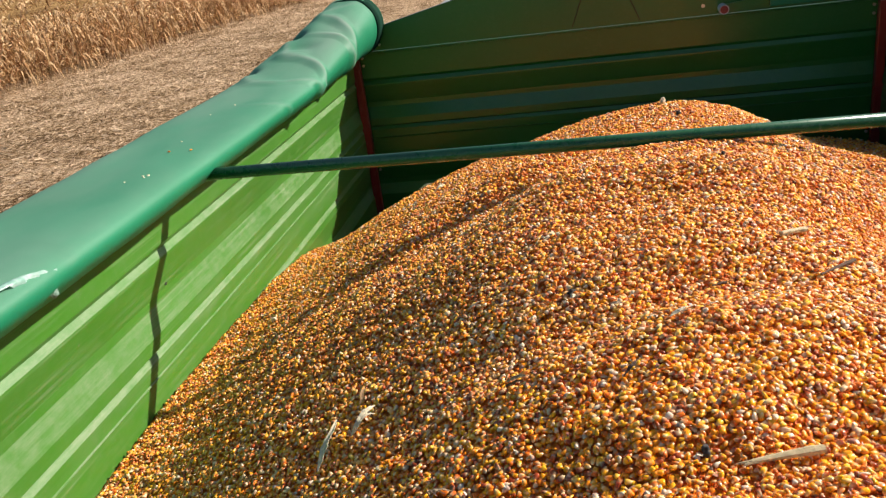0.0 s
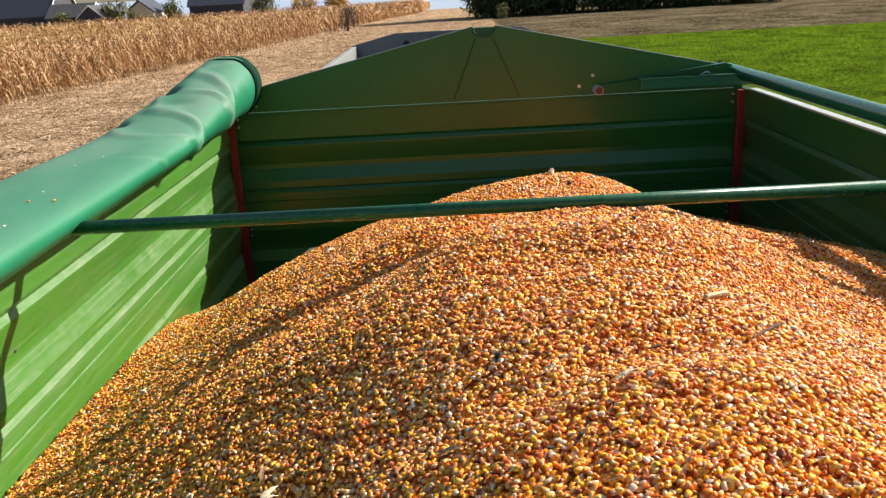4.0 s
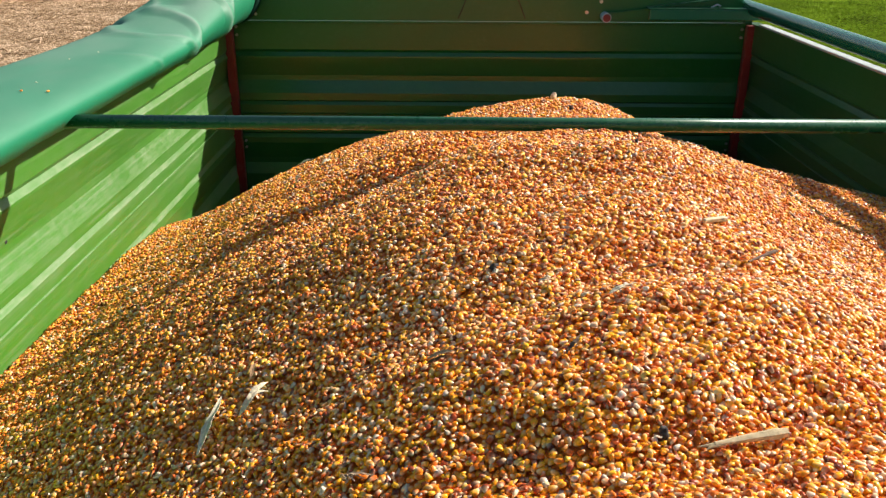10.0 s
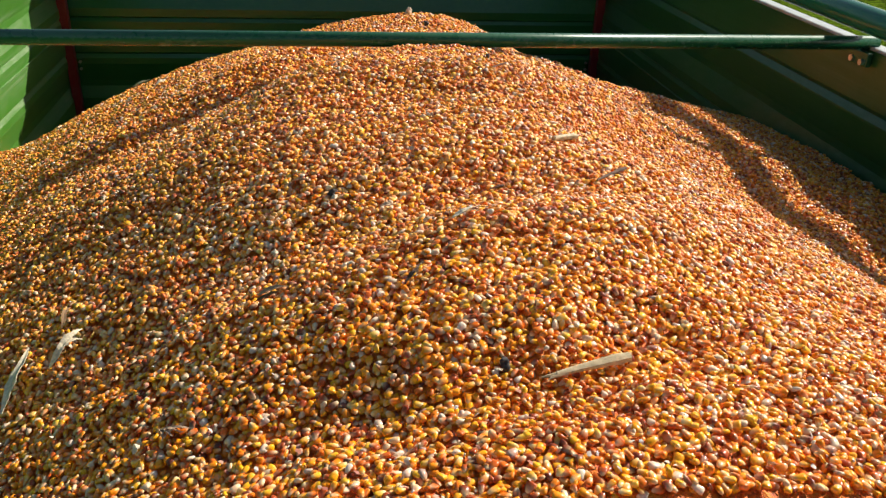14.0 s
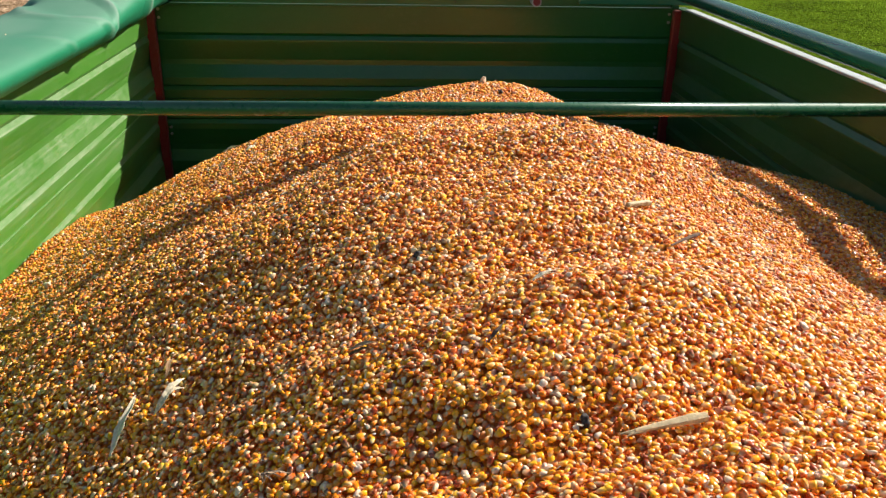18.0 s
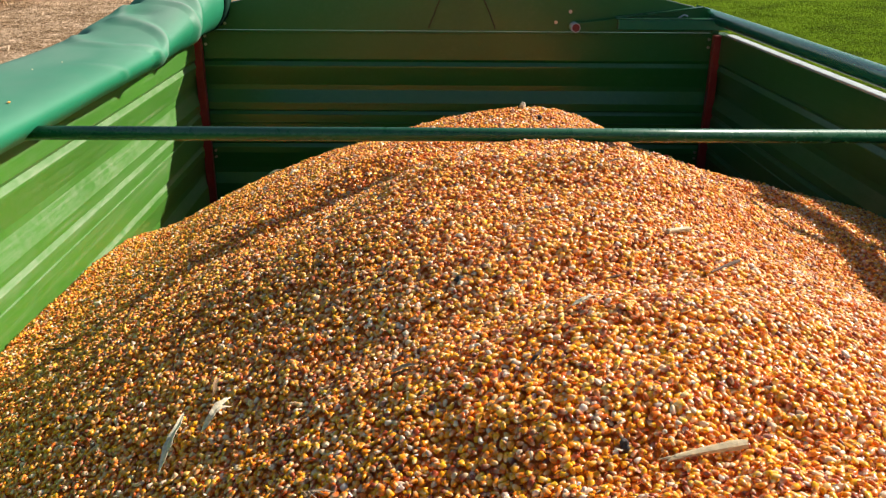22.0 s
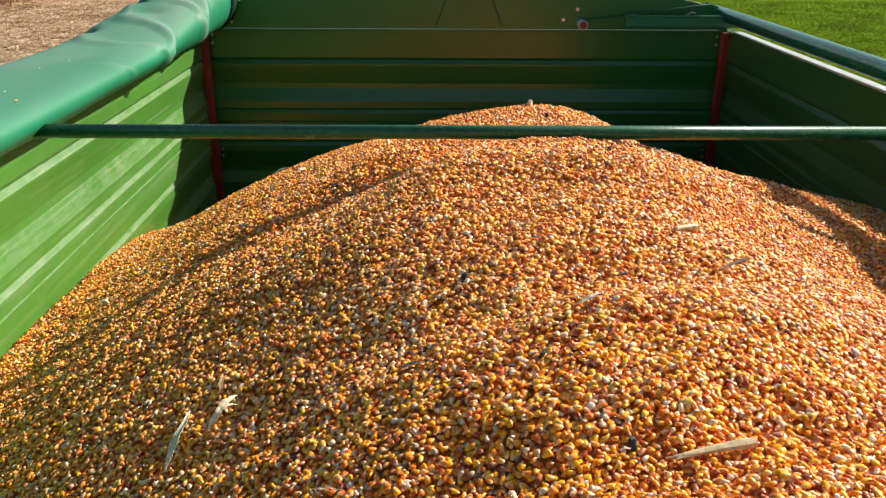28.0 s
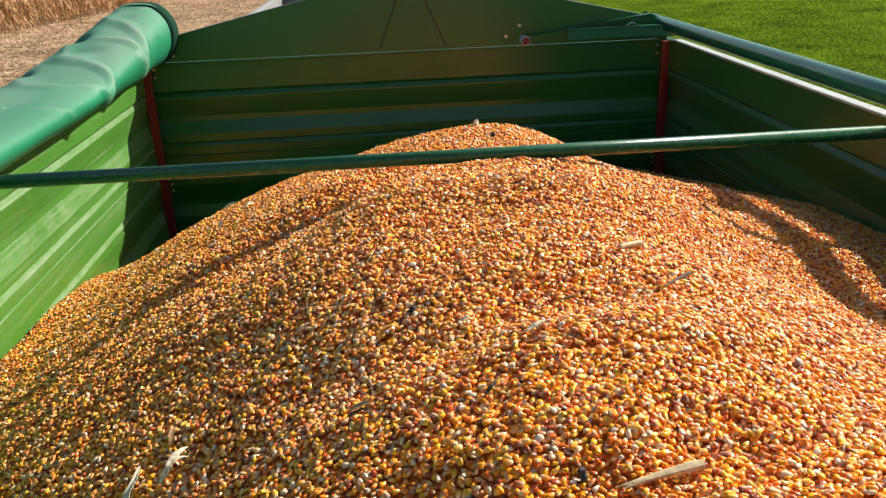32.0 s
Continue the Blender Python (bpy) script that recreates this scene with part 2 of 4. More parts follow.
def tube(path, radius, sides=16, caps=True):
    """A round bar along a list of points; radius: one number, or one for each point."""
    bm = bmesh.new()
    pts = [Vector(p) for p in path]
    rad = [radius] * len(pts) if isinstance(radius, (int, float)) else radius
    rings = []
    for i, p in enumerate(pts):
        way = (pts[min(i + 1, len(pts) - 1)] - pts[max(i - 1, 0)]).normalized()
        u = way.orthogonal().normalized() if i == 0 else (rings_u - way * rings_u.dot(way)).normalized()
        rings_u = u
        w = way.cross(u)
        rings.append([bm.verts.new(p + rad[i] * (math.cos(a) * u + math.sin(a) * w)) for a in (2 * math.pi * k / sides for k in range(sides))])
    for a, b in zip(rings, rings[1:]):
        for k in range(sides):
            bm.faces.new((a[k], a[(k + 1) % sides], b[(k + 1) % sides], b[k]))
    if caps:
        bm.faces.new(rings[0][::-1])
        bm.faces.new(rings[-1])
    return bm


def prism(outline, axis, lo, hi):
    """A closed outline (two coordinates) pushed along an axis from lo to hi."""
    bm = bmesh.new()
    put = {0: lambda a, b, c: (c, a, b), 1: lambda a, b, c: (a, c, b), 2: lambda a, b, c: (a, b, c)}[axis]
    ends = [[bm.verts.new(put(a, b, c)) for a, b in outline] for c in (lo, hi)]
    n = len(outline)
    for k in range(n):
        bm.faces.new((ends[0][k], ends[0][(k + 1) % n], ends[1][(k + 1) % n], ends[1][k]))
    bm.faces.new(ends[0][::-1])
    bm.faces.new(ends[1])
    return bm


def noise_at(x, y, z=0.0):
    return noise.noise(Vector((x, y, z)))


# ---- the field: one sheet of ground, falling away gently in the distance ----
def ground_z(x, y):
    far = max(0.0, math.hypot(x, y) - 100)
    return GROUND - 0.012 * far - 0.03 * max(0.0, far - 85)


STUBBLE = field_material("stubble_litter", ((0.1, 0.058, 0.028), (0.42, 0.275, 0.155), (0.76, 0.55, 0.37)), 11, 1.0)
YOUNG = field_material("young_winter_crop", ((0.03, 0.04, 0.01), (0.1, 0.17, 0.01), (0.17, 0.27, 0.018)), 8, 1.0, None, 1.0)
PLOUGH = field_material("ploughed_soil", ((0.03, 0.022, 0.014), (0.115, 0.088, 0.05), (0.25, 0.21, 0.13)), 3.6, 1.0, None, 0.85)


def field_edge(y):          # where the harvested strip meets the fields on the other side
    return 3.0 + 0.02 * y


def ground_sheet():
    xs = sorted({-1500, -700, -300, -150, -80, -45, -22, -12, -6, 12, 20, 28, 45, 80, 150, 300, 700, 1500})
    ys = sorted({-1500, -500, -150, -60, -20, 0, 20, 40, 53.5, 70, 85, 100, 120, 150, 200, 300, 500, 900, 1500, 2500})
    verts, faces, mats = [], [], []
    cols = [x for x in xs if x < 0] + [None] + [x for x in xs if x > 6]
    for y in ys:
        for x in cols:
            px = field_edge(y) if x is None else x
            verts.append((px, y, ground_z(px, y)))
    n = len(cols)
    for j in range(len(ys) - 1):
        for i in range(n - 1):
            faces.append((j * n + i, j * n + i + 1, (j + 1) * n + i + 1, (j + 1) * n + i))
            right = cols[i] is None or (cols[i] > 0)
            mats.append(0 if not right else (1 if ys[j] < 53 else 2))
    ob = mesh_object("ground", verts, faces, STUBBLE)
    ob.data.materials.append(YOUNG)
    ob.data.materials.append(PLOUGH)
    ob.data.polygons.foreach_set("material_index", mats)
    return tagged(ob, "harvested stubble strip beside a green crop and ploughed soil", "field", kind="structure")


ground_sheet()


def sky_backdrop():
    """A glowing sheet added in pale sky colour low over the horizon, far behind everything."""
    m = Mat("glowing_sky_sheet", 1.0, spec=0.0)
    m.put("Base Color", (0.0, 0.0, 0.0))
    m.put("Emission Color", m.ramp(m.noise(0.002, 3), [(0, (0.36, 0.43, 0.53)), (1, (0.4, 0.46, 0.54))]))
    m.b.inputs["Emission Strength"].default_value = 1.0
    ring = [(1200 * math.sin(a), 1200 * math.cos(a)) for a in (-1.3 + 2.6 * k / 40 for k in range(41))]
    verts = [(x, y, z) for z in (-80, 4) for x, y in ring]
    faces = [(k, k + 1, 41 + k + 1, 41 + k) for k in range(40)]
    return tagged(mesh_object("backdrop", verts, faces, m.m), "glowing sheet that stands in for pale sky over the horizon", "sky", kind="structure")


sky_backdrop()


# ---- the trailer ----
def wall_profile():
    """The pressed side board from its top down: height and how far it stands back, two boards one over the other."""
    one = [(0.0, 0.0), (0.122, 0.0), (0.135, 0.009), (0.152, 0.0), (0.158, 0.0), (0.24, 0.017), (0.262, 0.017), (0.318, 0.0),
           (0.35, 0.0), (0.357, 0.008), (0.372, 0.0), (0.408, 0.0), (0.41, -0.004), (0.414, 0.0), (0.5, 0.0), (0.508, 0.008), (0.525, 0.0),
           (0.55, 0.0), (0.625, 0.017), (0.65, 0.017), (0.7, 0.0)]
    return one + [(0.8, 0.0), (0.85, 0.03), (0.95, 0.03), (1.0, 0.0), (1.5, 0.0)]


TOP, FAR, NEAR, HALF = 2.70, 3.0, -0.95, 1.152
trailer = empty("grain_trailer", "green steel grain trailer heaped with shelled maize", "trailer", (0, 1, GROUND))


def side_wall(name, sign, coat, label):
    rows = [(sign * (HALF + d), TOP - h) for h, d in wall_profile()]
    back = [(sign * (HALF + 0.045), TOP - 1.5), (sign * (HALF + 0.045), TOP)]
    return part(name, prism(rows + back, 1, NEAR, FAR - 0.003), coat, trailer, label)


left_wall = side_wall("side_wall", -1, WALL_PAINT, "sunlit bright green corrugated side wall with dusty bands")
right_wall = side_wall("side_wall", 1, SHADED_PAINT, "green corrugated side wall painted darker for its shade")
for w in (left_wall, right_wall):
    w.matrix_parent_inverse = Matrix.Translation((0, -1, -GROUND))
front = part("front_wall", prism([(FAR + d, TOP - h) for h, d in wall_profile()] + [(FAR + 0.045, TOP - 1.5), (FAR + 0.045, TOP)], 0, -HALF - 0.045, HALF + 0.045), SHEET_PAINT, trailer, "dark green glossy corrugated front wall")
rear = part("rear_wall", block((-HALF, NEAR - 0.05, TOP - 1.5), (HALF, NEAR - 0.003, TOP)), WALL_PAINT, trailer)
floor_part = part("floor", block((-HALF - 0.04, NEAR - 0.05, TOP - 1.58), (HALF + 0.04, FAR + 0.05, TOP - 1.503)), WALL_PAINT, trailer)


def gable_sheet():
    """The raised peak of the front wall, with a round notch for the ridge tube."""
    out = [(-HALF + 0.004, TOP + 0.004), (HALF - 0.004, TOP + 0.004), (HALF - 0.004, TOP + 0.07), (1.03, 2.812), (0.058, 3.026)]
    out += [(0.009 + 0.046 * math.cos(a), 3.02 - 0.042 * math.sin(a)) for a in (math.pi * k / 10 for k in range(1, 10))]
    out += [(-0.04, 3.024), (-0.98, 2.818), (-HALF + 0.004, TOP + 0.07)]
    return prism([(a, b) for a, b in out], 1, FAR - 0.004, FAR + 0.006)


gable = part("gable_sheet", gable_sheet(), SHEET_PAINT, trailer, "dark green peaked sheet over the front wall")
lip = [(-0.98, 2.818), (-0.04, 3.024)], [(0.058, 3.026), (1.03, 2.812)]
for (xa, za), (xb, zb) in lip:
    part("edge_strip", tube([(xa, FAR, za + 0.001), (xb, FAR, zb + 0.001)], 0.002, 8), RIM, gable, "pale upper edge of the gable")
part("ridge_cup", block((-0.045, FAR + 0.012, 2.96), (0.064, FAR + 0.03, 3.02), 0.003), TUBE_PAINT, gable)
part("notch_rim", tube([(0.009 + 0.047 * math.cos(a), FAR - 0.002, 3.022 - 0.043 * math.sin(a)) for a in (math.pi * k / 14 for k in range(15))], 0.005, 8), TUBE_PAINT, gable, smooth=True)
for xa, xb in ((-0.03, -0.135), (0.05, 0.16)):       # weld seams that run down from the notch
    steps = [(xa + (xb - xa) * k / 9 + 0.002 * noise_at(k * 3.1, xa * 9), FAR - 0.006, 2.97 + (2.715 - 2.97) * k / 9) for k in range(10)]
    part("weld_seam", tube(steps, 0.0025, 6), CLOD_GREEN, gable, "thin rusty weld seam")
part("seam_rail", block((-1.12, FAR - 0.012, TOP - 0.006), (1.12, FAR - 0.005, TOP + 0.003), 0.002), SHEET_PAINT, front, "thin green rail along the seam")


def bolt(x, y, z, r=0.009, way=(0, -1, 0), parent=None):
    bm = tube([Vector((x, y, z)), Vector((x, y, z)) + Vector(way) * 0.008], r, 6)
    return part("bolt", bm, ZINC, parent, "zinc-plated bolt head")


for s in (-1, 1):
    post = part("corner_post", block((s * 1.14 - 0.018, 2.955, TOP - 1.5), (s * 1.14 + 0.018, 2.99, TOP - 0.004), 0.004), RED_PAINT, trailer, "red painted corner post")
    for z in (2.675, 2.64, 2.16, 2.13):
        bolt(s * 1.112, FAR - 0.001, z, 0.0065, parent=post)
for x, z in ((-1.1, 2.712), (-1.065, 2.735), (-1.02, 2.73), (-1.02, 2.765), (0.425, 2.745), (0.485, 2.79)):
    bolt(x, FAR - 0.005, z, 0.0065 if x < 0 else 0.008, parent=gable)

tie_bar = part("tie_bar", tube([(-1.17, 1.11, 2.715), (1.17, 1.11, 2.715)], 0.0158, 24), TUBE_PAINT, trailer, "round green steel tie bar across the box", True)
part("bar_bracket", block((1.132, 1.075, 2.665), (1.146, 1.145, 2.698), 0.003), TUBE_PAINT, tie_bar)
bolt(1.132, 1.088, 2.675, 0.008, (-1, 0, 0), tie_bar)
bolt(1.135, 1.13, 2.675, 0.008, (-1, 0, 0), tie_bar)

# the sun's glare on the wall's top edge is painted as a pale strip
rim = part("rim_strip", block((HALF - 0.002, NEAR, TOP + 0.001), (HALF + 0.036, FAR - 0.09, TOP + 0.009), 0.003), RIM, right_wall, "strip along the wall's top, glare put into its pale colour")
RAIL_PAINT = paint("green_rail_paint", (0.015, 0.15, 0.075), (0.25, 0.3, 0.25), 0.12, 0.22)
rail = part("side_rail", tube([(1.13, NEAR, 2.769), (1.13, 3.14, 2.769)], 0.0295, 24), RAIL_PAINT, trailer, "round green side rail that mirrors the sky", True)

for y in (-0.8, 3.0):
    part("rail_stay", block((1.115, y - 0.012, 2.7), (1.15, y + 0.012, 2.745), 0.003), TUBE_PAINT, rail)
arm = part("swing_arm", block((0.685, 2.925, 2.722), (1.2, 2.955, 2.766), 0.004), RAIL_PAINT, trailer, "green box-section arm of the cover")
part("arm_plate", prism([(0.49, 2.712), (0.69, 2.722), (0.69, 2.766), (0.5, 2.745)], 1, 2.957, 2.968), SHEET_PAINT, arm)
part("arm_flange", prism([(0.68, 2.766), (1.06, 2.812), (1.06, 2.818), (0.68, 2.772)], 1, 2.958, 2.985), TUBE_PAINT, arm)
part("arm_end", prism([(1.06, 2.74), (1.25, 2.7), (1.262, 2.75), (1.06, 2.818)], 1, 3.055, 3.065), SHEET_PAINT, arm)
part("top_flange", block((0.68, 2.922, 2.7665), (1.21, 2.972, 2.7705), 0.001), TUBE_PAINT, arm, "green top edge of the arm")
part("hook", tube([(0.95, 2.95, 2.772), (0.975, 2.95, 2.785), (0.99, 2.95, 2.778)], 0.004, 8), ZINC, arm)
hub = part("pivot", tube([(0.504, 2.995, 2.728), (0.504, 2.935, 2.728)], 0.02, 20), RIM, trailer, "pale ring of the pivot tube")
part("pivot_core", tube([(0.504, 2.94, 2.728), (0.504, 2.9335, 2.728)], 0.0165, 16), RED_PAINT, hub, "rusty red bore of the pivot")

# chassis and wheels that carry the box
chassis = part("chassis", block((-0.5, NEAR, 0.85), (0.5, FAR, 1.12), 0.02), SHEET_PAINT, trailer)
for y in (0.3, 2.0):
    part("axle", tube([(-1.0, y, 0.05), (1.0, y, 0.05)], 0.06), SHEET_PAINT, trailer)
    part("axle_leg", block((-0.3, y - 0.06, 0.08), (0.3, y + 0.06, 0.86)), SHEET_PAINT, trailer)
    for s in (-1, 1):
        wheel = part("wheel", tube([(s * 0.85, y, 0.05), (s * 0.9, y, 0.05), (s * 1.12, y, 0.05), (s * 1.17, y, 0.05)], [0.49, 0.55, 0.55, 0.49], 32), RUBBER, trailer)
        part("rim", tube([(s * 1.165, y, 0.05), (s * 1.18, y, 0.05)], [0.27, 0.25], 24), RED_PAINT, wheel)
for o in trailer.children_recursive:
    if o.parent == trailer:
        o.matrix_parent_inverse = Matrix.Translation((0, -1, -GROUND))

for y0, z0 in ((1.295, 2.477), (1.345, 2.487), (0.985, 2.47), (1.02, 2.482), (2.02, 2.5), (2.06, 2.51)):
    hole = part("drain_hole", tube([(-HALF - 0.0175, y0, z0), (-HALF - 0.0145, y0, z0)], 0.0055, 10), RUBBER, left_wall, "small dark punched hole")


# ---- the cover rolled along the left side ----
# creases of the cover: from (y, angle round the roll) to (y, angle), height and width
CREASES = [(2.06, -0.2, 2.24, 1.6, 0.012, 0.05), (2.06, -0.2, 1.93, 1.5, 0.008, 0.05), (2.46, -0.3, 2.5, 1.5, 0.011, 0.05), (2.46, -0.3, 2.74, 1.9, 0.012, 0.06),
           (2.24, 1.6, 2.5, 2.2, 0.011, 0.06), (1.93, 1.5, 2.1, 2.3, 0.007, 0.05), (2.74, 1.9, 2.9, 1.0, 0.006, 0.05), (1.72, 0.0, 1.6, 1.3, 0.004, 0.04)]
DENTS = [(2.52, 2.35, 0.06, 0.05, 0.35), (2.12, 2.45, 0.03, 0.05, 0.35), (2.36, 1.75, 0.014, 0.05, 0.35), (2.62, 1.2, 0.008, 0.06, 0.4)]


def tarp_sheet():
    rings, worn, sides, steps = [], [], 64, 330
    y0, y1 = NEAR - 0.02, 2.935
    for i in range(steps + 1):
        y = y0 + (1.6 - y0) * i / 110 if i < 110 else 1.6 + (y1 - 1.6) * (i - 110) / (steps - 110)
        e = min(1, max(0, (y - 1.95) / 1.0)) ** 1.25
        cx, cz = -1.19 + 0.065 * e, 2.735 + 0.094 * e
        a, b, low = 0.168 - 0.04 * e, 0.048 + 0.08 * e, 0.068 + 0.06 * e
        power = 0.62 + 0.3 * e
        ring = []
        for k in range(sides):
            t = 2 * math.pi * k / sides
            t_ = t if t < 4.2 else t - 2 * math.pi
            c, s = math.cos(t), math.sin(t)
            px = math.copysign(abs(c) ** power, c) * a
            pz = math.copysign(abs(s) ** power, s) * (b if s > 0 else low)
            if s < 0 < c:        # the inner side runs back under the bulge to the wall
                px *= 1 - 0.36 * (1 - e) * abs(s) ** power
            pz += 0.006 * (-px / a) * (1 - e) * (0.5 + 0.5 * s)        # the flat top leans inwards
            if s < 0 and c < 0.6:        # it lies on the wall's top, and only its lip hangs inside
                pz = max(pz, (2.703 - cz) * (1 - e) + pz * e)
            fold, rub = 0.5 + 0.9 * e, 0.0
            n = 0.006 * fold * noise_at(y * 3.5 + px * 7, px * 9 - y * 2, pz * 8)
            n += 0.0015 * fold * noise_at(y * 9 - px * 20, px * 8, 3 + pz * 10)
            for ya, ta, yb, tb, high, soft in CREASES:       # sharp ridges between two spots, fading at their upper end
                ux, ut = yb - ya, (tb - ta) * 0.13
                q = ((y - ya) * ux + (t_ - ta) * 0.13 * ut) / (ux * ux + ut * ut)
                if -0.2 < q < 1.2:
                    d = abs((y - ya) * ut - (t_ - ta) * 0.13 * ux) / math.hypot(ux, ut)
                    rub = max(rub, math.exp(-(d / 0.008) ** 2) * min(1.0, high * 90) * min(1.0, (q + 0.2) * 4, (1.2 - q) * 2))
                    n += 1.15 * high * max(0.0, 1 - d / (0.75 * soft)) * min(1.0, (q + 0.2) * 4, (1.2 - q) * 2)
            for yd, td, deep, soft, wide in DENTS:
                n -= deep * math.exp(-((y - yd) / soft) ** 2 - ((t_ - td) / wide) ** 2)
            crease = math.exp(-((y - 0.42 - 0.9 * (pz + 0.02)) / 0.012) ** 2) * max(0, c) * (1 - e)
            n -= 0.004 * crease
            worn.append(rub)
            ring.append((cx + px * (1 + n / a), y, cz + pz * (1 + n / (b if s > 0 else low))))
        rings.append(ring)
    verts = [v for r in rings for v in r]
    faces = [(i * sides + k, i * sides + (k + 1) % sides, (i + 1) * sides + (k + 1) % sides, (i + 1) * sides + k) for i in range(steps) for k in range(sides)]
    return verts, faces, rings, worn


tarp = empty("rolled_tarpaulin", "green vinyl tarpaulin rolled along the trailer's side wall", "tarpaulin", (-1.2, 1, 2.7))
tv, tf, tr, tw = tarp_sheet()
sheet = mesh_object("sheet", tv, tf, TARP, tarp, smooth=True)
sheet.data.attributes.new("worn", "FLOAT", "POINT").data.foreach_set("value", tw)
sheet.modifiers.new("thick", "SOLIDIFY").thickness = 0.004
# sun glare on the roll, added as a pale patch laid over the sheet
SHEEN = Mat("painted_vinyl_glare", 0.25, spec=0.6)
SHEEN.put("Base Color", SHEEN.mix(SHEEN.noise(40, 4), (0.12, 0.3, 0.22), (0.45, 0.56, 0.52)))
corners = [Vector(p) for p in ((-1.045, 0.285, 2.805), (-1.026, 0.428, 2.756), (-1.036, 0.42, 2.698), (-1.036, 0.275, 2.788))]
fv, ff = [], []
for i in range(11):
    for j in range(5):
        p = corners[0].lerp(corners[1], i / 10).lerp(corners[3].lerp(corners[2], i / 10) + Vector((0, 0, 0.016 * math.sin(math.pi * i / 10))), j / 4)
        found, place, normal, face = sheet.closest_point_on_mesh(p)
        fv.append(place + (p - place).normalized() * (0.005 + 0.0015 * noise_at(i * 0.7, j)))
for i in range(10):
    for j in range(4):
        ff.append((5 * i + j, 5 * i + 5 + j, 5 * i + 6 + j, 5 * i + 1 + j))
sheen_patch = mesh_object("glare_patch", fv, ff, SHEEN.m, tarp, "pale patch painted as sun glare on the vinyl", True)
sheen_patch.modifiers.new("thick", "SOLIDIFY").thickness = 0.003
# the dark hoop that closes the far end of the roll
end_mat = Mat("dark_green_cover_hoop", 0.9, spec=0.05)
end_mat.put("Base Color", end_mat.mix(end_mat.noise(20, 3), (0.006, 0.03, 0.018), (0.012, 0.045, 0.028)))
END = end_mat.m
for n, (sc, reach, paint_) in enumerate(((0.97, 3.0, END), (0.99, 3.003, TARP))):
    last, cx, cz = tr[-1], -1.142, 2.827
    pts = [(cx + (x - cx) * sc + 0.006, cz + (z_ - cz) * sc - 0.002) for x, _, z_ in last]
    vs = [(x, 2.9 if n == 0 else 3.0, z_) for x, z_ in pts] + [(x, reach, z_) for x, z_ in pts]
    m_ = len(pts)
    turn = mesh_object("end_hoop" if n == 0 else "hem", vs, [(k, (k + 1) % m_, m_ + (k + 1) % m_, m_ + k) for k in range(m_)], paint_, tarp, "dark shaded end of the roll" if n == 0 else "", smooth=True)
    turn.modifiers.new("thick", "SOLIDIFY").thickness = 0.006
part("roll_tube", tube([(-1.142, NEAR, 2.715), (-1.142, 1.8, 2.73), (-1.142, 2.985, 2.827)], 0.025, 16), ZINC, tarp, smooth=True)
for o in tarp.children:
    o.matrix_parent_inverse = Matrix.Translation((1.2, -1, -2.7))


# ---- the heap of maize ----
HEAP = [2.73, -0.143, -0.437, -0.194, 0.039, 0.173, 0.094, -0.081, 0.049, 0.035, -0.013, -0.515, 0.196, 0.142, -0.03, 0.042, 0.031, -0.043, 0.157, -0.093, -0.033]
SWELL = [[-0.046, 0.011, 0.011, 0.009, 0.02, 0.004], [-0.064, -0.033, -0.021, -0.011, -0.003, -0.048], [-0.042, -0.032, -0.05, -0.04, 0.023, 0.003], [-0.04, 0.004, 0.016, -0.036, 0.037, 0.067], [-0.009, -0.092, -0.06, -0.012, -0.097, -0.025]]


# ledges where grain has slid: place along the heap, slant, middle and half length across it, and its humps (offset, height, width)
LEDGES = [(0.3, 0.14, -0.1, 0.42, ((0.0, -0.008, 0.06), (0.15, 0.011, 0.09), (-0.1, 0.009, 0.06))),
          (-0.05, 0.05, 0.0, 0.32, ((0.0, -0.015, 0.06), (0.13, 0.015, 0.065))),
          (0.98, 0.35, -0.4, 0.3, ((0.0, -0.008, 0.06), (0.13, 0.009, 0.08)))]
# humps and hollows of the slid grain: place, turn, half length and half width, height
HUMPS = [(0.875, 0.975, 1.57, 0.35, 0.13, 0.027), (-0.1, 0.9, 0.79, 0.35, 0.13, 0.0466), (0.125, 0.15, 0, 0.3, 0.3, 0.0172),
         (0.275, 0.225, 0, 0.22, 0.1, 0.0151), (0.875, 0.6, 0.79, 0.22, 0.1, 0.0294), (-0.25, 0.6, 0, 0.35, 0.13, 0.0163),
         (0.125, 0.825, 0, 0.22, 0.1, 0.0406), (-0.175, 1.275, 0.79, 0.22, 0.1, 0.0268), (0.875, 1.275, 2.36, 0.22, 0.1, 0.012),
         (0.125, 0.225, 0, 0.3, 0.3, 0.0073), (0.425, -0.075, 0, 0.22, 0.1, 0.0143), (-0.175, 0.675, 0, 0.35, 0.13, 0.0073),
         (0.875, 0.9, 2.36, 0.22, 0.1, 0.0061), (-0.1, 0.9, 0, 0.14, 0.14, 0.0073)]
HOLLOWS = [(-1.1, 2.78, 1.57, 0.5, 0.32, -0.16), (-0.22, 1.72, 0, 0.2, 0.2, -0.017), (0.52, 1.74, 0, 0.16, 0.2, -0.018),
           (-0.4, 0.45, 0, 0.14, 0.14, -0.013), (0.425, 0.675, 0.79, 0.35, 0.13, -0.0337), (0.05, 0.375, 0, 0.22, 0.1, -0.0169),
           (0.5, 0.15, 0, 0.22, 0.1, -0.0134), (-0.025, 0, 0, 0.22, 0.1, -0.0052), (0.5, 1.275, 0, 0.22, 0.1, -0.0873),
           (0.425, 0.75, 0, 0.35, 0.13, -0.0158), (0.275, 0.375, 0, 0.22, 0.1, -0.0115), (-0.025, 0.375, 1.57, 0.22, 0.1, -0.004)]


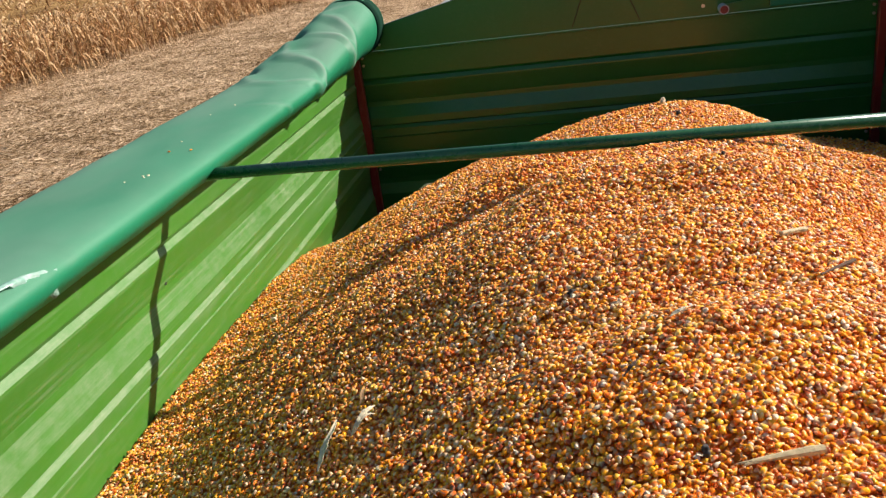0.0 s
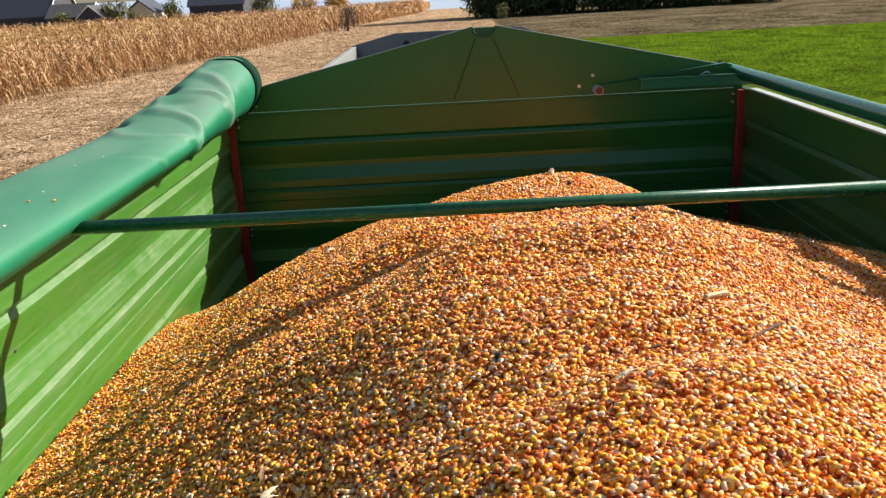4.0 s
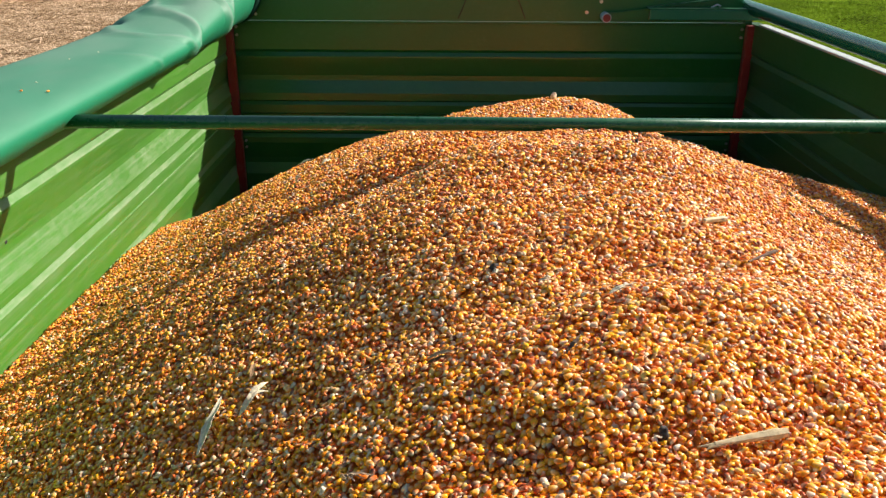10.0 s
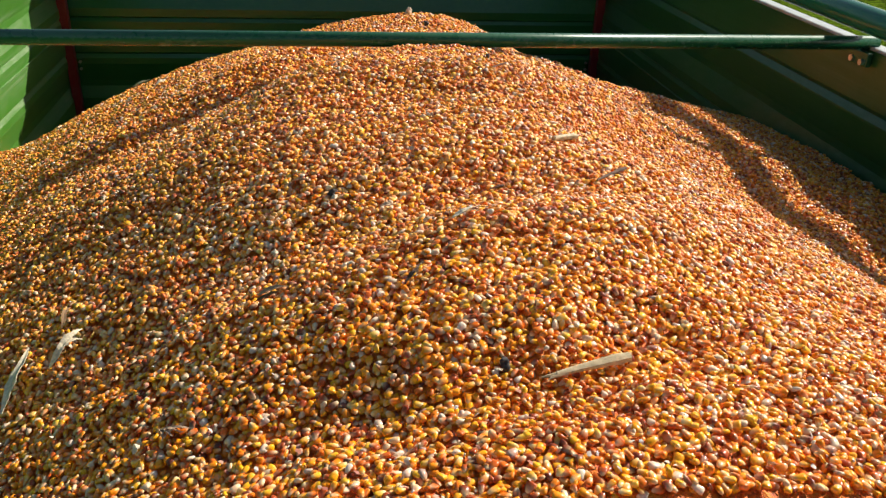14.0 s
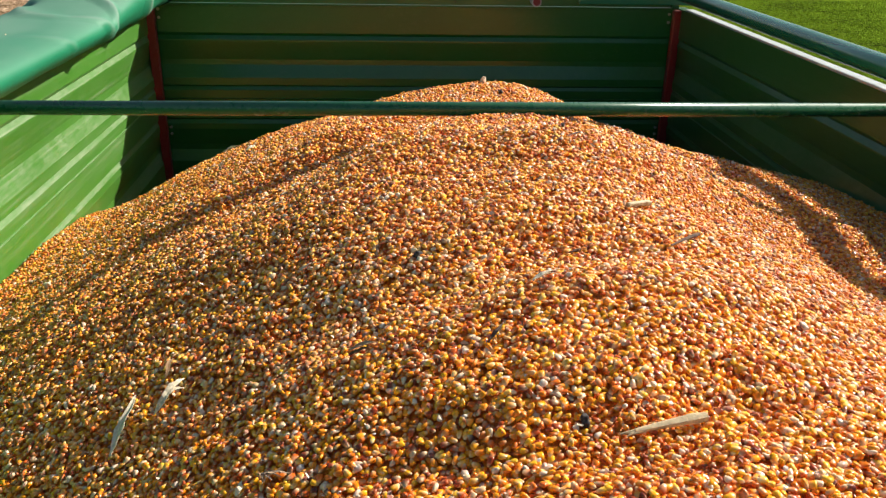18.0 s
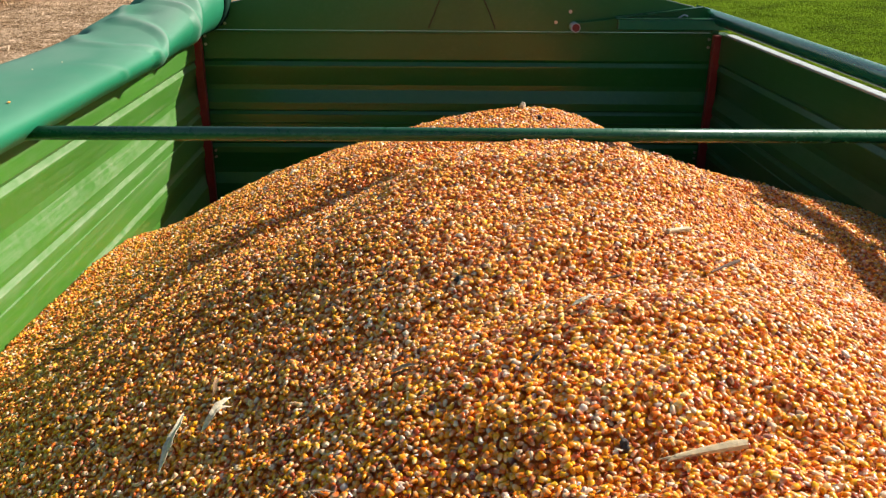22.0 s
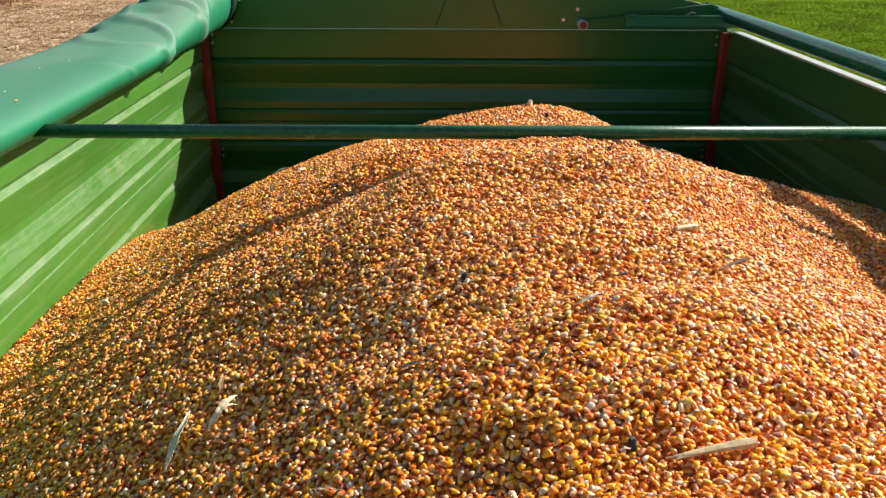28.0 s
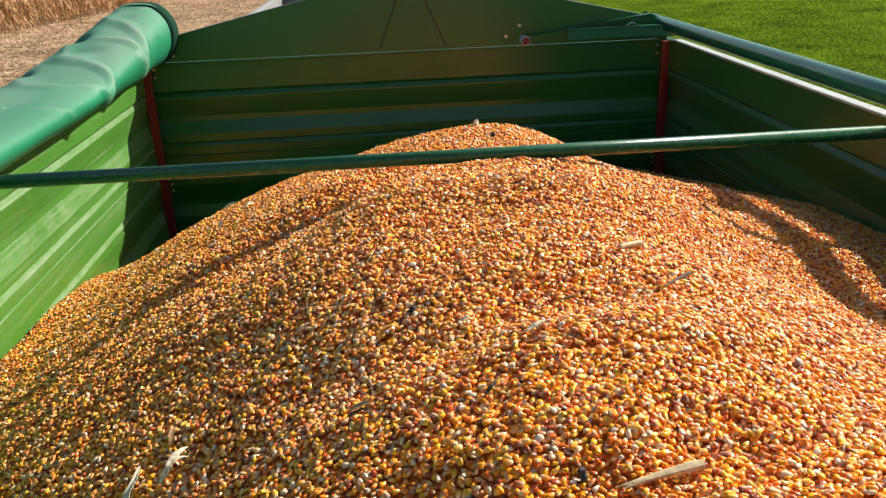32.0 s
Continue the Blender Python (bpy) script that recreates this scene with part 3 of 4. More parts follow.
def heap(x, y):
    """The height of the heap: a smooth crest along the box, lower along the walls, with swells and shallow slides."""
    v = (y - 1) / 2
    out, k = 0.0, 0
    for i in range(6):
        for j in range(6 - i):
            out = out + HEAP[k] * x ** i * v ** j
            k += 1
    for i, row in enumerate(SWELL):
        for j, high in enumerate(row):
            out = out + high * np.exp(-((x + 0.75 - 0.375 * i) ** 2 + (y - 0.1 - 0.45 * j) ** 2) / 0.09)
    for cy, slant, cx, long, humps in LEDGES:
        along = y - cy - slant * (x - cx) - 0.02 * np.sin(17 * x + 40 * cy) - 0.012 * np.sin(41 * x)
        for off, high, wide in humps:
            out = out + high * np.exp(-((along - off) / wide) ** 2 - ((x - cx) / long) ** 4)
    for cx, cy, turn, long, wide, high in HUMPS + HOLLOWS:
        c, d = math.cos(turn), math.sin(turn)
        u, w = (x - cx) * c + (y - cy) * d, (y - cy) * c - (x - cx) * d
        out = out + high * np.exp(-(u / long) ** 2 - (w / wide) ** 2)
    return out + 0.004 * np.sin(5.1 * x + 2.3 * y + 1.0) * np.sin(4.3 * y - 2.2 * x) + 0.003 * np.sin(13 * x - 6 * y) * np.sin(11 * y + 5 * x + 2) + 0.0026 * np.sin(47 * x + 29 * y + 3 * np.sin(9 * y)) * np.sin(61 * y - 23 * x + 2 * np.sin(13 * x)) + 0.0016 * np.sin(83 * x - 71 * y + 2 * np.sin(17 * x)) * np.sin(97 * y + 59 * x)


def heap_bed():
    nx, ny = 116, 196
    gx, gy = np.meshgrid(np.linspace(-HALF + 0.001, HALF - 0.001, nx), np.linspace(NEAR + 0.002, FAR - 0.002, ny))
    gz = heap(gx, gy) - 0.0045
    verts = np.stack([gx, gy, gz], -1).reshape(-1, 3)
    faces = [(j * nx + i, j * nx + i + 1, (j + 1) * nx + i + 1, (j + 1) * nx + i) for j in range(ny - 1) for i in range(nx - 1)]
    return verts.tolist(), faces


maize = empty("maize_heap", "heap of loose orange-yellow shelled maize filling the trailer", "grain", (0, 1, 2.0))
hv, hf = heap_bed()
mesh_object("bed", hv, hf, BED, maize, smooth=True)


def kernel_shape(sides, rings):
    """One maize kernel, 1 long: a flat wedge with a narrow pale tip, square shoulders and a dented crown."""
    verts, pale = [(-0.5, 0, 0)], [1.0]
    for u, w, t, p in rings:
        for k in range(sides):
            a = 2 * math.pi * k / sides
            c, d = math.cos(a), math.sin(a)
            verts.append((u, 0.5 * w * math.copysign(abs(c) ** 0.7, c), 0.5 * t * math.copysign(abs(d) ** 0.7, d)))
            pale.append(min(1.0, p + 0.3) if d > 0.8 and u < 0.25 else p)      # the germ's pale face
    verts.append((rings[-1][0] - 0.015, 0, 0))
    pale.append(0.3)
    n, faces = len(rings), []
    for k in range(sides):
        q = (k + 1) % sides
        faces.append((0, 1 + q, 1 + k))
        for r in range(n - 1):
            a, b = 1 + r * sides, 1 + (r + 1) * sides
            faces += [(a + k, a + q, b + q), (a + k, b + q, b + k)]
        faces.append((1 + (n - 1) * sides + k, 1 + (n - 1) * sides + q, len(verts) - 1))
    return np.array(verts), np.array(faces), np.array(pale)


FINE = kernel_shape(6, [(-0.42, 0.34, 0.24, 0.6), (-0.12, 0.66, 0.36, 0.04), (0.28, 0.82, 0.42, 0.0), (0.45, 0.62, 0.3, 0.04)])
MID = kernel_shape(6, [(-0.4, 0.36, 0.26, 0.35), (0.12, 0.78, 0.42, 0.0), (0.44, 0.62, 0.32, 0.05)])
PLAIN = kernel_shape(5, [(-0.32, 0.5, 0.34, 0.2), (0.32, 0.78, 0.42, 0.03)])
LOW = kernel_shape(4, [(-0.3, 0.58, 0.4, 0.1), (0.34, 0.84, 0.46, 0.05)])


def scatter(x0, x1, y0, y1, gap):
    """Jittered close-packed places on the heap, with the turn of each kernel that lies there."""
    nx, ny = int((x1 - x0) / gap), int((y1 - y0) / (gap * 0.87))
    i, j = np.meshgrid(np.arange(nx), np.arange(ny))
    x = x0 + (i + 0.5 * (j % 2) + rng.uniform(-0.42, 0.42, i.shape)) * gap
    y = y0 + (j + rng.uniform(-0.42, 0.42, i.shape)) * gap * 0.87
    x, y = x.ravel(), y.ravel()
    ok = (x > -1.146 + 0.005) & (x < 1.146) & (y < 2.99)
    x, y = x[ok], y[ok]
    e = 0.01
    nrm = np.stack([-(heap(x + e, y) - heap(x - e, y)) / (2 * e), -(heap(x, y + e) - heap(x, y - e)) / (2 * e), np.ones_like(x)], -1)
    nrm += rng.normal(0, 1, nrm.shape) * rng.choice([0.22, 0.38, 0.8], (len(x), 1), p=[0.42, 0.42, 0.16])
    nrm /= np.linalg.norm(nrm, axis=1, keepdims=True)
    a = rng.uniform(0, 2 * np.pi, len(x))
    u = np.stack([np.cos(a), np.sin(a), np.zeros_like(a)], -1)
    u -= nrm * (u * nrm).sum(1, keepdims=True)
    u /= np.linalg.norm(u, axis=1, keepdims=True)
    nrm *= rng.choice([-1.0, 1.0], (len(x), 1))
    w = np.cross(nrm, u)
    at = np.stack([x, y, heap(x, y) + rng.uniform(-0.0036, 0.0034, len(x))], -1)
    return at, u, w, nrm


def kernel_mesh(name, shape, places, size):
    v0, f0, p0 = shape
    at, u, w, n = places
    k = len(at)
    length = size * rng.uniform(0.82, 1.15, (k, 1, 1))
    wide = rng.uniform(0.85, 1.12, (k, 1, 1))
    thick = rng.uniform(0.8, 1.3, (k, 1, 1))
    v = at[:, None] + length * (v0[None, :, :1] * u[:, None] + wide * v0[None, :, 1:2] * w[:, None] + thick * v0[None, :, 2:] * n[:, None])
    v = v.reshape(-1, 3)
    f = (f0[None] + (np.arange(k) * len(v0))[:, None, None]).reshape(-1, 3)
    me = bpy.data.meshes.new(name)
    me.vertices.add(len(v))
    me.vertices.foreach_set("co", v.ravel())
    me.loops.add(f.size)
    me.loops.foreach_set("vertex_index", f.ravel())
    me.polygons.add(len(f))
    me.polygons.foreach_set("loop_start", np.arange(0, f.size, 3))
    me.polygons.foreach_set("loop_total", np.full(len(f), 3))
    me.update(calc_edges=True)
    pale = me.attributes.new("pale", "FLOAT", "POINT")
    pale.data.foreach_set("value", np.tile(p0, k))
    me.materials.append(KERNEL)
    me.shade_smooth()
    return me


def loose(shape, places, size):
    ob = new("grain_layer", kernel_mesh("grain_layer", shape, places, size))
    ob.parent = maize
    ob["kind"] = "stuff"


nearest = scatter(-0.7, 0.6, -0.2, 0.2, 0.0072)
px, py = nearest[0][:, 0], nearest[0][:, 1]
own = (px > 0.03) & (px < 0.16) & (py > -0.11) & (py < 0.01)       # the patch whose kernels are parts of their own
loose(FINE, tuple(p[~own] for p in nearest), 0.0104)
loose(MID, scatter(-1.146, 0.8, 0.2, 0.55, 0.0075), 0.0108)
loose(PLAIN, scatter(-1.146, 0.9, 0.55, 0.95, 0.0075), 0.0109)
loose(LOW, scatter(0.8, 1.146, 0.2, 0.55, 0.0088), 0.0117)
loose(LOW, scatter(0.9, 1.146, 0.55, 0.95, 0.0082), 0.0114)
loose(LOW, scatter(-1.146, 1.146, 0.95, 1.4, 0.0079), 0.0112)
loose(LOW, scatter(-1.146, 1.146, 1.4, 2.05, 0.0088), 0.0116)
loose(LOW, scatter(-1.146, 1.146, 2.05, 2.99, 0.018), 0.018)
loose(LOW, scatter(-1.146, 1.146, -0.94, -0.2, 0.019), 0.019)
loose(LOW, scatter(-1.146, -0.7, -0.2, 0.2, 0.01), 0.0125)
loose(LOW, scatter(0.6, 1.146, -0.2, 0.2, 0.0095), 0.012)
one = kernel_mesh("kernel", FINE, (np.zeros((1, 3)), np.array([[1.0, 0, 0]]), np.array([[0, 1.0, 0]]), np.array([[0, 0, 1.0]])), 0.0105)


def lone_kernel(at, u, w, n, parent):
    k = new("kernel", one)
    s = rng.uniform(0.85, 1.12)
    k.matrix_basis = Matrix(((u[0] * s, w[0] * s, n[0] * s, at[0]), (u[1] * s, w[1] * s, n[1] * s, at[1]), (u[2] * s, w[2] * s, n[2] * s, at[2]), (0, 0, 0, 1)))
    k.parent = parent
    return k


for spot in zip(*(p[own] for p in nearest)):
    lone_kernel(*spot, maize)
for o in maize.children:
    o.matrix_parent_inverse = Matrix.Translation((0, -1, -2.0))


# ---- chaff, stalk pieces and husks that lie on the heap ----
def up(x, y, lift=0.004):
    return Vector((x, y, float(heap(np.float64(x), np.float64(y))) + lift))


def stalk_piece(name, a, b, r, material, label, category, lift=0.008, taper=0.6, caps=None, splinters=0):
    """A broken piece of stalk between two spots on the heap, ridged along its length, with a node near its cut end and a torn end."""
    p, q = up(*a, lift), up(*b, lift)
    ob = empty(name, label, category, p)
    way = (q - p).normalized()
    side, count = way.cross(Vector((0, 0, 1))).normalized(), 12
    rise = side.cross(way)
    verts, faces = [], []
    for k in range(15):
        t = k / 14
        c = p.lerp(q, t) + rise * (r * 0.25 * math.sin(2.2 * t))
        wide = r * min(1.0, taper + (1 - taper) * t * 1.6) * (1.16 if k in (11, 12) else 1.0)
        for j in range(count):
            g = 2 * math.pi * j / count
            d = wide * (1 + 0.13 * noise_at(j * 1.7, t * 2.5, a[0] * 30) + (0.07 if j % 2 else 0.0))
            lean = way * (0.9 * r * noise_at(j * 2.3, 5.0, a[1] * 20)) if k == 0 else Vector()
            verts.append(c + side * (d * math.cos(g)) + rise * (0.82 * d * math.sin(g)) + lean)
    for k in range(14):
        for j in range(count):
            faces.append((k * count + j, k * count + (j + 1) % count, (k + 1) * count + (j + 1) % count, (k + 1) * count + j))
    faces += [tuple(range(count))[::-1], tuple(range(14 * count, 15 * count))]
    o = mesh_object("stem", verts, faces, material, ob)
    o.matrix_parent_inverse = Matrix.Translation(-p)
    for n in range(splinters):
        tip = p - way * (2.2 + 1.3 * n) * r + side * r * (0.7 - 1.1 * n) - rise * 0.3 * r
        o = part("splinter", tube([p + way * 2 * r + side * 0.3 * r * (1 - n), p.lerp(tip, 0.5), tip], [0.45 * r, 0.3 * r, 0.06 * r], 6), material, ob)
        o.matrix_parent_inverse = Matrix.Translation(-p)
    if caps:
        o = part("cut_end", tube([q - way * 0.0005, q + way * 0.0008], r * 0.86, 10), caps, ob, "brown cut end of the stalk")
        o.matrix_parent_inverse = Matrix.Translation(-p)
    return ob


def husk(name, a, b, wide, material, label, category, bend=0.012, lift=0.006, strands=1):
    """A dry flat strip of husk or leaf, twisted and frayed, split at one end into strands."""
    p, q = up(*a, lift + 0.003), up(*b, lift + 0.004)
    ob = empty(name, label, category, p)
    side = (q - p).cross(Vector((0, 0, 1))).normalized()
    long = (q - p).length
    for n in range(strands):
        verts, faces, steps = [], [], 14
        fan = (n - (strands - 1) / 2) * (0.1 * long + wide)
        seed = 7.3 * n + 31 * a[0] + 17 * a[1]
        for k in range(steps + 1):
            t = k / steps
            sway = 0.06 * long * noise_at(2.2 * t + seed, seed) + fan * t * t
            c = p.lerp(q, t * (1.0 - 0.16 * n)) + Vector((0, 0, 0.6 * bend * math.sin(math.pi * t) + 0.0015 * noise_at(5 * t, seed))) + side * sway
            w = 0.72 * wide * min(1.0, 0.25 + 3.0 * t, 0.12 + 2.2 * (1 - t)) * (1 + 0.45 * noise_at(8 * t + seed, 3.0))
            roll = 0.55 * math.sin(3 * t + seed)
            for e in (-1, 0, 1):
                verts.append(c + side * (w * e * (1 + 0.3 * noise_at(11 * t + e, seed))) + Vector((0, 0, w * (0.35 * abs(e) + roll * e))))
        for k in range(steps):
            for e in (0, 1):
                i = 3 * k + e
                faces.append((i, i + 1, i + 4, i + 3))
        o = mesh_object("strip", verts, faces, material, ob)
        o.modifiers.new("thick", "SOLIDIFY").thickness = 0.0006
        o.matrix_parent_inverse = Matrix.Translation(-p)
    return ob


def lump(name, spot, r, material, label, category, tall=1.0, lift=0.003):
    bm = bmesh.new()
    bmesh.ops.create_icosphere(bm, subdivisions=3, radius=r)
    p = up(*spot, lift + 0.3 * r)
    for v in bm.verts:
        v.co *= 1 + 0.8 * noise_at(v.co.x / r * 1.2 + spot[0] * 9, v.co.y / r * 1.2, v.co.z / r * 1.2 + spot[1] * 7)
        v.co.z *= tall
    o = part(name, bm, material, None, smooth=True)
    o.location = p
    return tagged(o, label, category)


CLOD = simple("dark_soil_clod", (0.05, 0.042, 0.036), 0.9, 0, 0.6, 300)
FLUFF = simple("pale_chaff", (0.78, 0.66, 0.45), 0.8, 0, 0.3, 200)
stalk_piece("maize_stalk_piece", (0.093, -0.040), (0.170, -0.022), 0.0052, PITH, "pale broken maize stalk piece lying on the kernels", "stalk", 0.009, 0.5, STALK, 2)
stalk_piece("maize_stalk_piece", (0.235, 0.516), (0.281, 0.548), 0.0052, PITH, "short pale cut stalk piece lying on the kernels", "stalk", 0.008, 0.9, PITH)
stalk_piece("dry_twig", (0.265, 0.383), (0.330, 0.446), 0.003, DARK_STRAW, "thin dark brown twig lying on the kernels", "twig", 0.008, 0.5)
stalk_piece("dry_twig", (0.108, 0.372), (0.130, 0.381), 0.0022, DARK_STRAW, "short dark brown twig lying on the kernels", "twig", 0.006, 0.5)
stalk_piece("dry_twig", (0.167, 0.769), (0.225, 0.826), 0.0016, DARK_STRAW, "thin grey-brown straw across the kernels", "straw", 0.005, 0.6)
husk("husk_strip", (0.034, 0.236), (0.072, 0.243), 0.005, FLUFF, "pale dry husk strip lying on the kernels", "husk", 0.006, 0.006, 2)
husk("husk_strip", (-0.286, 0.453), (-0.252, 0.456), 0.0055, STRAW, "tan curled husk strip lying on the kernels", "husk", 0.006)
husk("husk_strip", (-0.033, 0.128), (-0.014, 0.153), 0.004, DARK_STRAW, "dark purplish leaf strip stuck in the kernels", "husk", 0.004, 0.007)
husk("husk_strip", (-0.475, 0.282), (-0.435, 0.321), 0.006, FLUFF, "pale split husk standing on the kernels", "husk", 0.02, 0.006, 2)
husk("husk_strip", (-0.528, 0.243), (-0.511, 0.330), 0.0085, FLUFF, "long twisted dry husk strip on the kernels", "husk", 0.014, 0.007, 1)
husk("husk_strip", (-0.471, 0.342), (-0.466, 0.376), 0.004, STRAW, "small pale husk strip on the kernels", "husk", 0.01)
husk("husk_strip", (-0.522, 1.437), (-0.497, 1.460), 0.007, FLUFF, "pale husk strip on the far slope", "husk", 0.004)
husk("husk_strip", (-0.643, 1.749), (-0.587, 1.720), 0.007, FLUFF, "pale husk strip along the heap's far edge", "husk", 0.004)
husk("husk_strip", (-0.202, 0.197), (-0.171, 0.193), 0.003, STRAW, "thin tan straw among the kernels", "straw", 0.003)
husk("husk_strip", (-0.297, 0.053), (-0.263, 0.023), 0.003, STRAW, "wispy tuft of chaff on the kernels", "chaff", 0.008, 0.005, 4)
husk("husk_strip", (-0.318, 0.030), (-0.311, 0.037), 0.004, FLUFF, "small pale chaff flake on the kernels", "chaff", 0.004)
husk("husk_strip", (-0.960, 0.858), (-0.894, 0.788), 0.004, DARK_STRAW, "reddish-brown straw on the kernels beside the wall", "straw", 0.004, 0.006, 2)
husk("husk_strip", (0.034, -0.023), (0.045, -0.022), 0.004, FLUFF, "small pale chaff flake beside the clod", "chaff", 0.002)
lump("soil_clod", (0.050, -0.012), 0.006, CLOD, "small black soil clod among the kernels", "clod")
lump("chaff_flake", (-0.103, 0.395), 0.0036, FLUFF, "small grey-white chaff flake on the kernels", "chaff")
lump("chaff_flake", (-0.183, 0.319), 0.0036, FLUFF, "small white chaff flake on the kernels", "chaff", 1.4)
lump("chaff_flake", (-0.912, 1.024), 0.008, FLUFF, "white chaff tuft on the kernels", "chaff")
lump("soil_clod", (0.192, 0.844), 0.0045, CLOD, "dark soil crumb high on the heap", "clod")
lump("soil_clod", (-0.105, 0.407), 0.006, CLOD, "dark soil crumb in the hollow of the heap", "clod")
husk("husk_strip", (-0.200, 0.213), (-0.163, 0.198), 0.004, STRAW, "tan leaf strip lying flat on the kernels", "husk", 0.003)
husk("husk_strip", (-0.045, 0.341), (-0.022, 0.334), 0.004, STRAW, "short straw strip on the ridge of kernels", "husk", 0.003)
lump("cob_tip", (0.160, 1.887), 0.0075, FLUFF, "pale cob tip standing on the heap's crest", "cob", 2.0, 0.006)
lump("chaff_flake", (0.190, 1.702), 0.007, CLOD, "dark crumb near the heap's crest", "crumb")



def chaff_flakes(count):
    """Thin skins and crumbs of cob, a few millimetres each, strewn over the kernels."""
    x, y = rng.uniform(-1.0, 0.95, count), -0.18 + 1.5 * rng.uniform(0, 1, count) ** 1.5
    centre = np.stack([x, y, heap(x, y) + rng.uniform(0.003, 0.0065, count)], -1)
    turn, tip = rng.uniform(0, 2 * np.pi, count), rng.normal(0, 0.4, (count, 2))
    u = np.stack([np.cos(turn), np.sin(turn), tip[:, 0]], -1)
    w = np.stack([-np.sin(turn), np.cos(turn), tip[:, 1]], -1)
    size = rng.uniform(0.0012, 0.0034, (count, 1))
    slim = rng.uniform(0.25, 0.9, (count, 1))
    corners = [centre + size * (a * u + b * slim * w) + np.array([0, 0, c]) for a, b, c in ((-1, -0.4, 0), (-0.2, -1, 0.0008), (1, -0.2, 0), (0.5, 0.9, 0.0012), (-0.7, 0.7, 0.0004))]
    verts = np.stack(corners, 1).reshape(-1, 3)
    m = Mat("chaff_skin", 0.6, spec=0.3)
    m.put("Base Color", m.ramp(m.island(), [(0, (0.34, 0.1, 0.06)), (0.3, (0.6, 0.26, 0.16)), (0.55, (0.7, 0.5, 0.34)), (0.8, (0.82, 0.7, 0.5)), (1, (0.85, 0.8, 0.7))]))
    ob = mesh_object("chaff", verts.tolist(), [tuple(range(5 * i, 5 * i + 5)) for i in range(count)], m.m)
    return tagged(ob, "fine reddish and pale chaff flakes strewn over the kernels", "chaff", kind="stuff")


chaff_flakes(2600)
for (x, y), turn in (((-1.125, 1.095), 0.4), ((-1.078, 1.12), 1.2)):      # stray kernels on the cover
    c, s = math.cos(turn), math.sin(turn)
    hit, place, normal, face = sheet.ray_cast(Vector((x, y, 3.2)), Vector((0, 0, -1)))
    k = lone_kernel((x, y, (place.z if hit else 2.775) + 0.0035), (c, s, 0), (-s, c, 0), (0, 0, 1), None)
    k.name = "stray_kernel"
    tagged(k, "single orange maize kernel lying on the tarpaulin", "kernel", "stray kernels")

for x, y, r in ((-1.098, 0.905, 0.0024), (-1.088, 0.912, 0.003), (-1.09, 0.895, 0.002), (-1.14, 1.2, 0.002), (-1.12, 0.86, 0.0018), (-1.19, 1.5, 0.002), (-1.16, 1.62, 0.0018)):      # flecks of husk on the cover
    hit, place, normal, face = sheet.ray_cast(Vector((x, y, 3.2)), Vector((0, 0, -1)))
    fleck = lump("chaff_flake", (0.0, 0.0), r, FLUFF, "tiny white fleck of husk on the tarpaulin", "chaff", 0.5)
    fleck.location = (x, y, (place.z if hit else 2.78) + 0.0008)


# ---- the field round the trailer ----
def strips(name, roots, ways, lengths, widths, droop, steps, material, label, category):
    """Many thin leaves in one mesh: each starts at a root, goes its way and bends down."""
    n = len(roots)
    side = np.cross(ways, np.array([0.0, 0.0, 1.0]))
    side /= np.linalg.norm(side, axis=1, keepdims=True) + 1e-6
    side = side * np.cos(0.6) + np.array([0, 0, 1.0]) * rng.uniform(-0.6, 0.6, (n, 1))
    v = np.zeros((n, steps + 1, 2, 3))
    for k in range(steps + 1):
        t = k / steps
        c = roots + ways * (lengths * t)[:, None]
        c[:, 2] -= droop * lengths * t * t
        w = widths * (1.0 - 0.85 * t) * (0.55 if k == 0 else 1.0)
        v[:, k, 0] = c - side * w[:, None]
        v[:, k, 1] = c + side * w[:, None]
    q = np.array([(2 * k, 2 * k + 1, 2 * k + 3, 2 * k + 2) for k in range(steps)])
    f = (q[None] + (np.arange(n) * 2 * (steps + 1))[:, None, None]).reshape(-1, 4)
    me = bpy.data.meshes.new(name)
    me.vertices.add(v.size // 3)
    me.vertices.foreach_set("co", v.ravel())
    me.loops.add(f.size)
    me.loops.foreach_set("vertex_index", f.ravel())
    me.polygons.add(len(f))
    me.polygons.foreach_set("loop_start", np.arange(0, f.size, 4))
    me.polygons.foreach_set("loop_total", np.full(len(f), 4))
    me.update(calc_edges=True)
    me.materials.append(material)
    return tagged(new(name, me), label, category, kind="stuff")


def maize_edge(y):
    return -23.0 + 0.153 * y - 0.0004 * np.maximum(0, y - 60) ** 2


def maize_stand(name, x, y, leaves, steps, tall, wide, label):
    n = len(x)
    z = np.array([ground_z(a, b) for a, b in zip(x, y)])
    h = tall * rng.uniform(0.86, 1.1, n)
    at = np.repeat(np.stack([x, y, z], -1), leaves, 0)
    k = np.tile(np.arange(leaves), n)
    hh = np.repeat(h, leaves)
    at[:, 2] += hh * (0.12 + 0.84 * (k + rng.uniform(0, 0.8, len(k))) / leaves)
    a = rng.uniform(0, 2 * np.pi, len(k))
    lift = rng.uniform(0.5, 1.8, len(k))
    ways = np.stack([np.cos(a), np.sin(a), lift], -1)
    return strips(name, at, ways, rng.uniform(0.25, 0.5, len(k)), wide * rng.uniform(0.6, 1.3, len(k)), rng.uniform(1.4, 2.6, len(k)), steps, LEAF, label, "maize")


